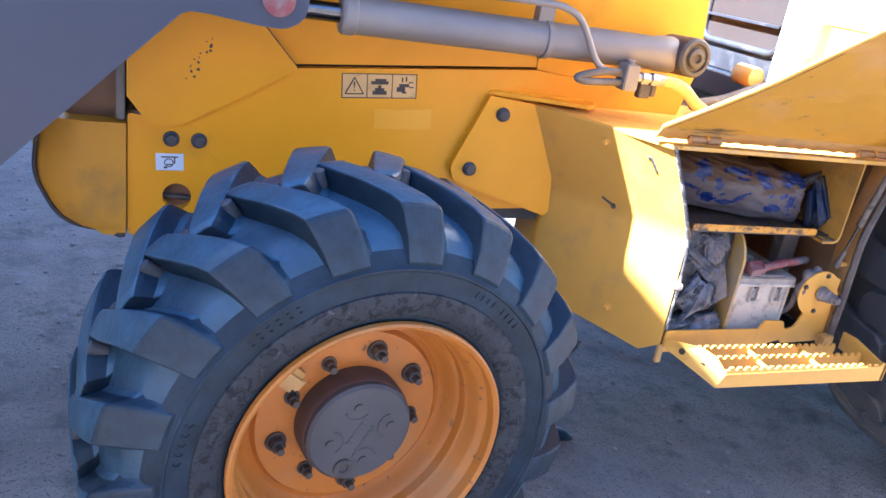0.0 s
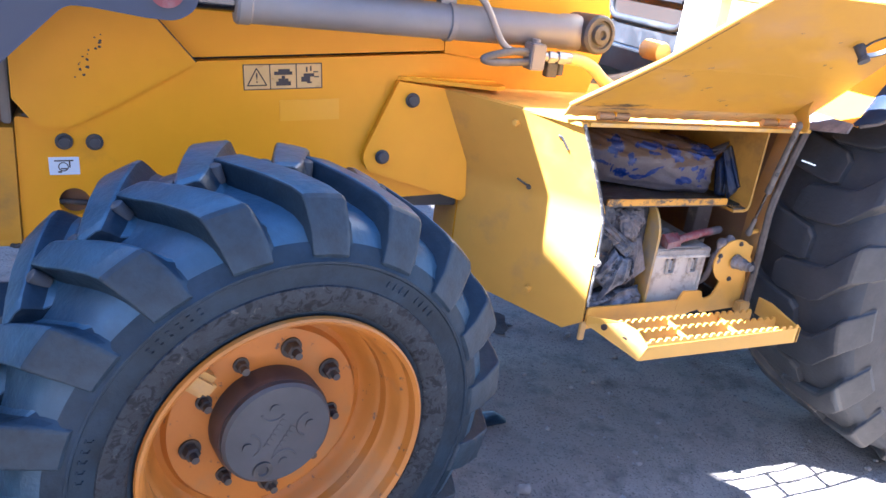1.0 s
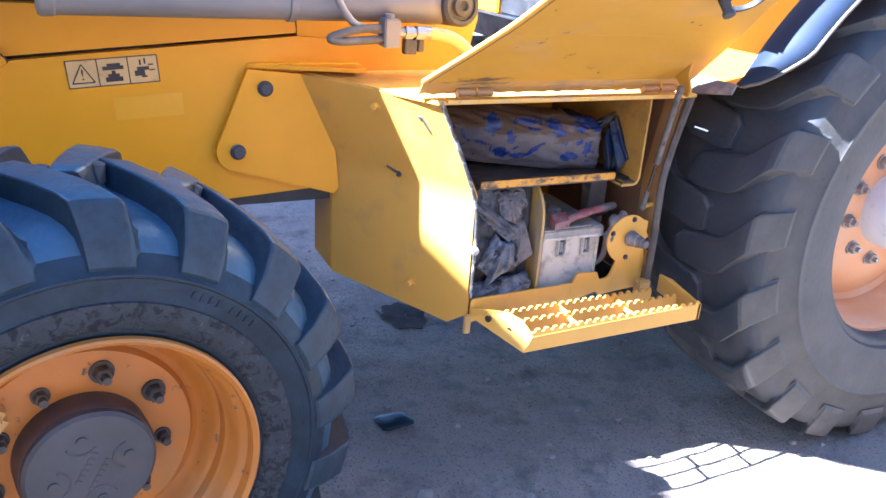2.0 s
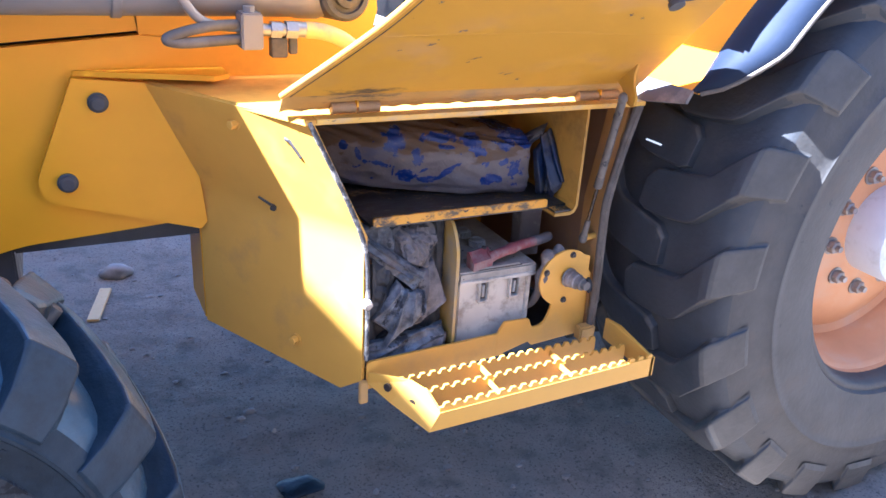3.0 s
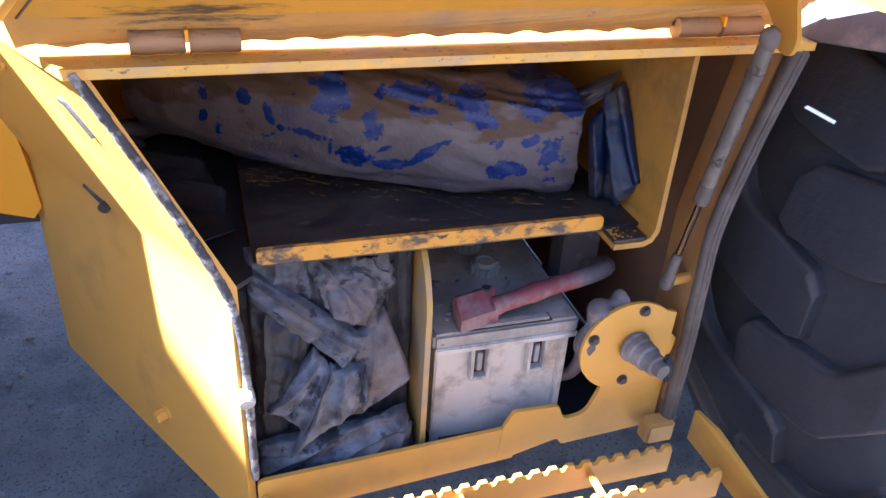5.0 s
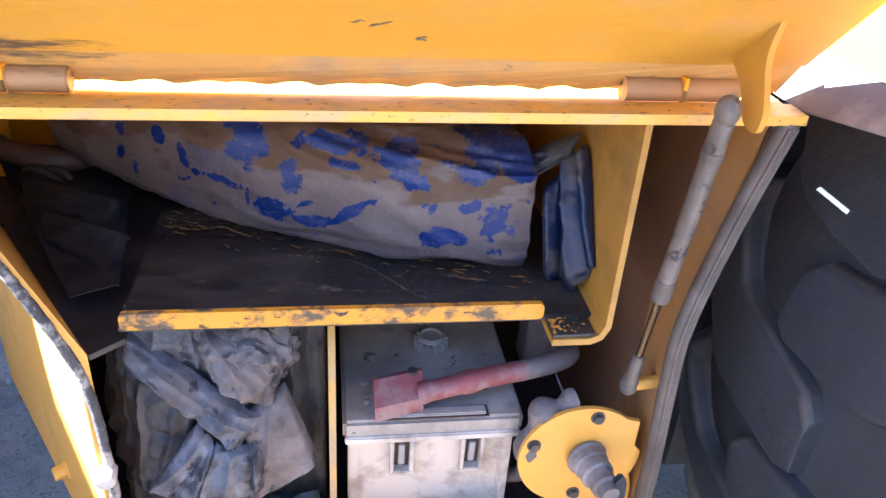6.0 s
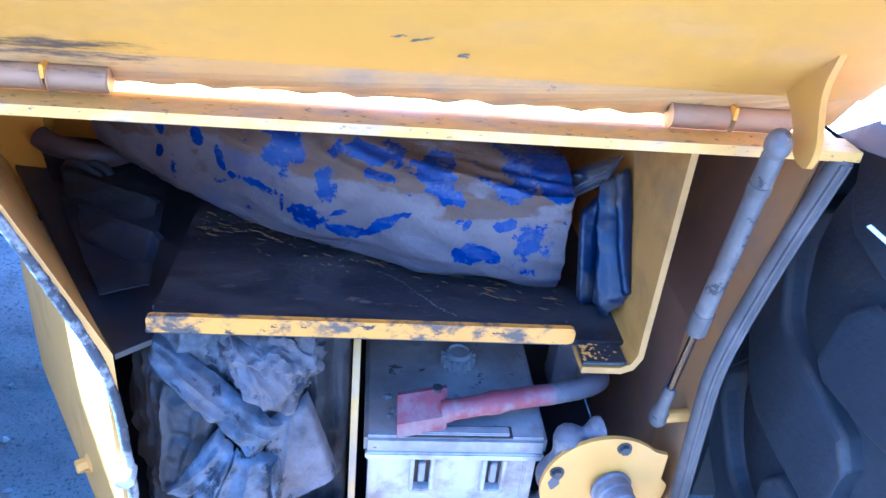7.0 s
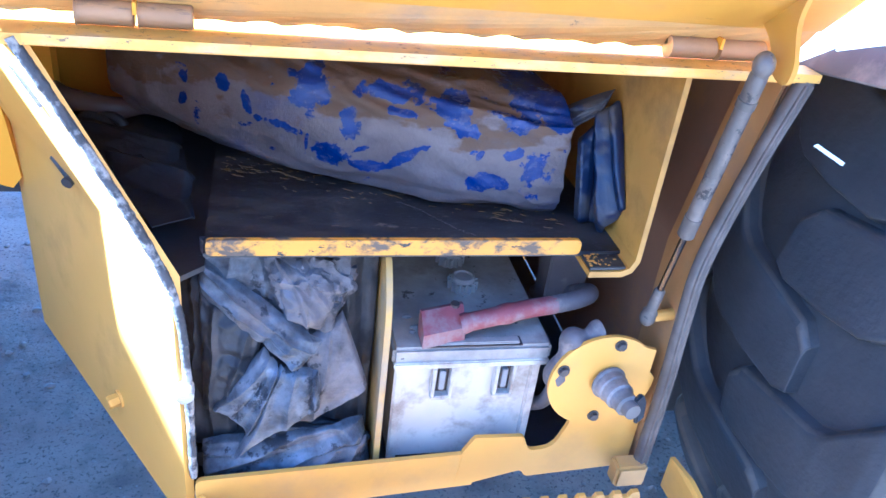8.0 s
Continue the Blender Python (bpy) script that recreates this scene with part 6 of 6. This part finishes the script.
def build_fender():
    c = Vector((1.35, 0, 0.752))

    def arc(section, a0, a1, n):
        bm = bm_new()
        rings = []
        for k in range(n + 1):
            a = radians(a0 + (a1 - a0) * k / n)
            rings.append([bm.verts.new((c.x + r * math.cos(a), y, c.z + r * math.sin(a))) for r, y in section])
        for a, b in zip(rings, rings[1:]):
            for k in range(len(a)):
                j = (k + 1) % len(a)
                bm.faces.new((a[k], a[j], b[j], b[k]))
        bm.faces.new(rings[0])
        bm.faces.new(rings[-1])
        return bm

    f = part("fender", arc([(0.840, -0.16), (0.838, 0.30), (0.832, 0.30), (0.834, -0.16)], 153.3, 60, 40), YELLOW, loader, "yellow sheet fender in patches of sun", smooth=40)
    bm = bm_new()
    rings = []
    for k in range(61):
        a = 153.3 - 93.3 * k / 60
        g = math.sqrt(min(1.0, (153.6 - a) / 9.0))
        sec = [(0.843, -0.155), (0.858, -0.155 - 0.035 * g), (0.856, -0.155 - 0.075 * g), (0.856 - 0.014 * g, -0.155 - 0.102 * g), (0.856 - 0.030 * g, -0.155 - 0.114 * g), (0.856 - 0.044 * g, -0.155 - 0.116 * g),
               (0.852 - 0.044 * g, -0.155 - 0.108 * g), (0.852 - 0.026 * g, -0.155 - 0.104 * g), (0.850 - 0.012 * g, -0.155 - 0.090 * g), (0.846, -0.155 - 0.055 * g), (0.838, -0.160)]
        q = radians(a)
        rings.append([bm.verts.new((c.x + r * math.cos(q), y, c.z + r * math.sin(q))) for r, y in sec])
    for a, b in zip(rings, rings[1:]):
        for k in range(len(a)):
            j = (k + 1) % len(a)
            bm.faces.new((a[k], a[j], b[j], b[k]))
    bm.faces.new(rings[0])
    bm.faces.new(rings[-1])
    rim_line = [tuple(ring[5].co) for ring in rings]
    part("fender_skirt", bm, FENDER_BLACK, f, "dark blue-grey plastic fender skirt", smooth=50)
    part("inner_wall", arc([(0.46, 0.285), (0.836, 0.285), (0.836, 0.295), (0.46, 0.295)], 162, 20, 30), BLACK, f, "black inner fender wall", smooth=40)
    bm = bm_new()
    rows = []
    for k in range(13):
        y = -0.152 + 0.29 * k / 12
        low = 155.0 + 1.55 * min(1.0, k / 5) + (2.3 if k > 8 else 0.0)
        rows.append([bm.verts.new((c.x + 0.841 * math.cos(radians(a)), y, c.z + 0.841 * math.sin(radians(a)))) for a in (153.2, 153.2 + 0.5 * (low - 153.2), low - 0.3, low)])
    for a, b in zip(rows, rows[1:]):
        for k in range(3):
            bm.faces.new((a[k], a[k + 1], b[k + 1], b[k]))
    part("mud_flap", thicken(bm, 0.007), FLAP, f, "dusty grey rubber mud flap", smooth=40)
    bm = bm_new()
    add_tube(bm, rim_line, 0.005, 8)
    part("skirt_rim", bm, GASKET, f, "grey rolled rim of the skirt", smooth=50)


build_fender()


def build_cab():
    bm = bm_new()
    add_box(bm, (0.47, 0.36, 1.10), (1.9, 1.6, 1.18))
    cab = part("cab", bm, BLACK, loader, "cab floor and frame", bevel=0.005)
    # pillar in the cream colour that holds the painted sun glare
    part("door_pillar", add_box(bm_new(), (0.46, 0.30, 1.18), (0.52, 0.455, 2.5)), CAB_CREAM, cab, "cream cab pillar with sun glare put into its paint", bevel=0.01)
    part("front_panel", add_box(bm_new(), (0.48, 0.87, 1.18), (0.52, 1.5, 1.9)), YELLOW, cab, bevel=0.005)
    outline = round_poly([(0.462, 1.272), (0.87, 1.272), (0.87, 2.3), (0.462, 2.3)], 0.05)
    part("window", add_prism(bm_new(), [(0.49, y, z) for y, z in outline], (0.01, 0, 0)), GLASS_DARK, cab, "dark cab front glass", smooth=30)
    bm = bm_new()
    add_tube(bm, [(0.487, y, z) for y, z in outline] + [(0.487, *outline[0])], 0.012, 8)
    part("window_seal", bm, BLACK, cab, smooth=50)
    part("wiper_bar", add_box(bm_new(), (0.47, 0.47, 1.352), (0.485, 0.86, 1.360)), BLACK, cab)
    # black panel added where there is only a shaded gap below the glass
    part("gap_shade_panel", add_box(bm_new(), (0.490, 0.46, 1.184), (0.50, 0.865, 1.262)), BLACK, cab, "black panel added as the shaded gap under the front glass", bevel=0.004)
    # same glare colour; the panel also shades the fender
    part("door_panel", add_box(bm_new(), (0.47, -0.22, 1.385), (0.515, 0.298, 2.498)), CAB_CREAM, cab, "cream cab door panel with sun glare put into its paint", bevel=0.008)
    bm = bm_new()
    add_lathe(bm, [(0.028, 0.0), (0.032, 0.006), (0.032, 0.085), (0.028, 0.09)], 32, axis_frame((0.44, 0.47, 1.20), (0.44, 0.63, 1.20)))
    part("cowl", bm, YELLOW_DUSTY, cab, "rounded yellow cowl in a stripe of sun", smooth=40)
    bm = bm_new()
    add_tube(bm, smooth_line([(0.16, 0.36, 1.118), (0.26, 0.37, 1.135), (0.36, 0.39, 1.165), (0.46, 0.42, 1.19)], 8), 0.017, 14)
    part("cab_hose", bm, GASKET, cab, "dusty grey hose running to the cab", smooth=50)
    part("roof", add_box(bm_new(), (0.40, 0.28, 2.5), (1.95, 1.65, 2.62)), YELLOW, cab, bevel=0.02)
    part("side_sill", add_box(bm_new(), (0.58, 0.26, 1.05), (1.9, 0.35, 1.22)), YELLOW, cab, bevel=0.008)


build_cab()


# ---- stickers and marks on the side ----
def build_stickers():
    tilt = Matrix.Translation((-0.77, 0.3296, 1.092)) @ Matrix.Rotation(radians(-4.5), 4, "Y")

    def flat(name, rects, mat, parent, y=0.0, label=""):
        bm = bm_new()
        for x0, z0, x1, z1 in rects:
            add_box(bm, (x0, -0.0008 - y, z0), (x1, 0.0004 - y, z1), tilt)
        return part(name, bm, mat, parent, label)

    w, h = 0.096, 0.031
    st = flat("warning_sticker", [(-w, -h, w, h)], STICKER, loader, 0.0, "cream warning sticker with three framed pictograms")
    b = 0.0022
    lines = [(-w, h - b, w, h), (-w, -h, w, -h + b)] + [(x - b / 2, -h, x + b / 2, h) for x in (-w + b / 2, -0.032, 0.032, w - b / 2)]
    flat("frame_line", lines, INK_AND_SHADE, st, 0.0008)
    bm = bm_new()
    tri = [(-0.087, -0.020), (-0.041, -0.020), (-0.064, 0.021)]
    for (x0, z0), (x1, z1) in zip(tri, tri[1:] + tri[:1]):
        a, c = tilt @ Vector((x0, -0.0014, z0)), tilt @ Vector((x1, -0.0014, z1))
        add_tube(bm, [a, c], 0.0014, 6)
    part("warning_triangle", bm, INK_AND_SHADE, st)
    cu = bpy.data.curves.new("mark", "FONT")
    cu.body, cu.size, cu.align_x, cu.align_y = "!", 0.034, "CENTER", "CENTER"
    ob = new("exclamation_mark", cu)
    ob.data.materials.append(INK_AND_SHADE)
    ob.matrix_world = tilt @ Matrix.Translation((-0.064, -0.0016, -0.003)) @ Matrix.Rotation(radians(90), 4, "X")
    ob.parent = st
    flat("pictogram", [(-0.022, 0.004, 0.022, 0.012), (-0.012, 0.012, 0.016, 0.018), (-0.018, -0.022, 0.018, -0.012), (-0.012, -0.012, 0.012, -0.005), (-0.004, -0.005, 0.004, 0.002)], INK_AND_SHADE, st, 0.0008)
    flat("pictogram", [(0.044, -0.014, 0.066, -0.002), (0.050, -0.002, 0.076, 0.006), (0.058, -0.018, 0.070, -0.014), (0.056, 0.010, 0.060, 0.022), (0.066, 0.012, 0.070, 0.024), (0.074, 0.008, 0.086, 0.011), (0.076, -0.004, 0.088, -0.001)], INK_AND_SHADE, st, 0.0008)
    tilt = Matrix.Translation((-1.264, 0.3296, 0.861)) @ Matrix.Rotation(radians(-2), 4, "Y")
    st = flat("hook_sticker", [(-0.032, -0.021, 0.032, 0.021)], STICKER_WHITE, loader, 0.0, "small white sticker with a dark lifting symbol")
    flat("symbol", [(-0.020, 0.011, 0.020, 0.014), (0.010, -0.004, 0.013, 0.012), (-0.014, -0.016, -0.006, -0.012), (-0.008, -0.008, 0.006, -0.005)], INK_AND_SHADE, st, 0.0008)
    bm = bm_new()
    ringpts = [tilt @ Vector((-0.002 + 0.010 * math.cos(a), -0.0014, -0.002 + 0.010 * math.sin(a))) for a in (2 * math.pi * k / 18 for k in range(19))]
    add_tube(bm, ringpts, 0.0012, 5)
    part("symbol", bm, INK_AND_SHADE, st)
    tilt = Matrix.Translation((-0.70, 0.3298, 1.012)) @ Matrix.Rotation(radians(-4), 4, "Y")
    flat("faded_decal", [(-0.075, -0.026, 0.075, 0.026)], FADED, loader, 0.0, "faded plain amber decal patch")


build_stickers()


def build_chips():
    """Bare dark chips in the paint of the tower plate and the lid."""
    rng = random.Random(3)
    bm = bm_new()
    for k in range(16):
        t = k / 15
        x, z = -1.225 + 0.045 * t + rng.uniform(-0.012, 0.012), 1.07 + 0.095 * t + rng.uniform(-0.006, 0.006)
        r = rng.uniform(0.0012, 0.0036)
        pts = [(x + r * rng.uniform(0.6, 1.5) * math.cos(a), 0.3112, z + r * rng.uniform(0.6, 1.3) * math.sin(a)) for a in (2 * math.pi * i / 7 for i in range(7))]
        add_prism(bm, pts, (0, 0.0012, 0))
    part("paint_chips", bm, INK_AND_SHADE, loader, "dark chips in the paint")["kind"] = "stuff"
    S = radians(40)
    hinge, up, nrm = Vector((0, -0.016, 1.113)), Vector((0, -math.cos(S), math.sin(S))), Vector((0, -math.sin(S), -math.cos(S)))
    bm = bm_new()
    for x, d, w, h in ((0.25, 0.062, 0.006, 0.004), (0.222, 0.085, 0.011, 0.002), (0.205, 0.088, 0.006, 0.002), (0.028, 0.185, 0.010, 0.003), (0.07, 0.225, 0.009, 0.004), (0.035, 0.20, 0.004, 0.002),
                       (0.13, 0.14, 0.012, 0.003), (0.12, 0.128, 0.006, 0.002), (-0.02, 0.17, 0.005, 0.002), (0.36, 0.27, 0.008, 0.004), (0.39, 0.26, 0.005, 0.004), (0.31, 0.36, 0.006, 0.003), (0.18, 0.38, 0.005, 0.002), (0.0, 0.30, 0.005, 0.003)):
        a = rng.uniform(0.1, 0.6)
        for _ in range(9):
            u0, v0, r = rng.gauss(0, 0.42) * w, rng.gauss(0, 0.45) * h, rng.uniform(0.10, 0.34)
            pts = []
            for i in range(8):
                t = 2 * math.pi * i / 8
                u, v = u0 + r * w * math.cos(t) * rng.uniform(0.4, 1.3), v0 + r * 1.3 * h * math.sin(t) * rng.uniform(0.3, 1.4)
                pts.append(hinge + Vector((x + u * math.cos(a) - v * math.sin(a), 0, 0)) + up * (d + u * math.sin(a) + v * math.cos(a)) + nrm * 0.0042)
            add_prism(bm, pts, nrm * 0.0003)
    part("lid_scratches", bm, SCUFF, loader, "grey scuffs on the lid")["kind"] = "stuff"

build_chips()


# ---- loose things on the ground ----
def lump_mesh(name, r, squash, seed, mat, label, category, place):
    bm = bm_new()
    bmesh.ops.create_icosphere(bm, subdivisions=3, radius=1)
    for v in bm.verts:
        p = v.co.copy()
        f = 1 + 0.35 * noise.noise(p * 1.2 + Vector((seed, 0, 0))) + 0.15 * noise.noise(p * 3 + Vector((0, seed, 0)))
        v.co = Vector((place[0] + r * squash[0] * p.x * f, place[1] + r * squash[1] * p.y * f, place[2] + r * squash[2] * p.z * f))
    return tagged(part(name, bm, mat, None, smooth=50), label, category)


lump_mesh("stone", 0.055, (1.1, 0.8, 0.55), 2.0, STONE, "grey stone lying on the dirt", "stone", (-0.37, 1.83, 0.015))
lump_mesh("stone", 0.020, (1.2, 0.9, 0.6), 5.0, STONE, "small dark stone on the dirt", "stone", (-0.095, -0.02, 0.006))
lump_mesh("stone", 0.016, (1.2, 0.9, 0.6), 8.0, STONE, "small dark stone on the dirt", "stone", (-0.097, 0.712, 0.004))
lump_mesh("rubber_scrap", 0.05, (1.2, 0.8, 0.25), 3.0, RUBBER, "crumpled scrap of black rubber on the dirt", "scrap", (-0.05, 0.33, 0.008))
# pale bar laid on the dirt to draw a streak of sunlight
bm = bm_new()
add_box(bm, (-0.022, -0.13, 0.0), (0.022, 0.13, 0.008), Matrix.Translation((-0.45, 1.57, 0.006)) @ pose(0, 0, 0, 0, 0, -14))
tagged(part("sun_streak", bm, STICKER, None, bevel=0.003), "pale flat bar painted as a sunlit streak on the dirt", "splinter")


def build_oil_stain(cx, cy, rx, ry, seed):
    bm = bm_new()
    rings = []
    for i in range(7):
        ring = []
        for k in range(28):
            a = 2 * math.pi * k / 28
            f = (i + 0.15) / 6 * (1 + 0.35 * noise.noise((2 * math.cos(a), 2 * math.sin(a), seed)))
            x, y = cx + rx * f * math.cos(a), cy + ry * f * math.sin(a)
            ring.append(bm.verts.new((x, y, ground_height(x, y) + 0.004)))
        rings.append(ring)
    for a, b in zip(rings, rings[1:]):
        for k in range(28):
            bm.faces.new((a[k], a[(k + 1) % 28], b[(k + 1) % 28], b[k]))
    bm.faces.new(rings[0])
    tagged(part("oil_stain", bm, OIL, None, smooth=60), "dark oil stain soaked into the dirt", "stain", kind="structure")


build_oil_stain(0.250, 0.996, 0.085, 0.11, 2.0)


def build_grit():
    rng = np.random.RandomState(4)
    base = bm_new()
    bmesh.ops.create_icosphere(base, subdivisions=1, radius=1)
    bv = np.array([v.co[:] for v in base.verts])
    bf = [[v.index for v in f.verts] for f in base.faces]
    base.free()
    verts, faces = [], []
    for k in range(5200):
        x, y = rng.uniform(-2.4, 3.2), rng.uniform(-1.0, 4.2)
        r = 0.002 + 0.010 * rng.rand() ** 4
        z = ground_height(x, y)
        q = bv * (1 + 0.35 * rng.randn(len(bv), 1) * 0.6) * r * np.array([rng.uniform(0.8, 1.5), rng.uniform(0.7, 1.2), rng.uniform(0.4, 0.8)])
        n0 = len(verts)
        verts += (q + (x, y, z + 0.2 * r)).tolist()
        faces += [[n0 + i for i in f] for f in bf]
    me = bpy.data.meshes.new("grit")
    me.from_pydata(verts, [], faces)
    me.materials.append(STONE)
    tagged(new("grit", me), "loose grit and small pebbles on the dirt", "grit", kind="stuff")


build_grit()
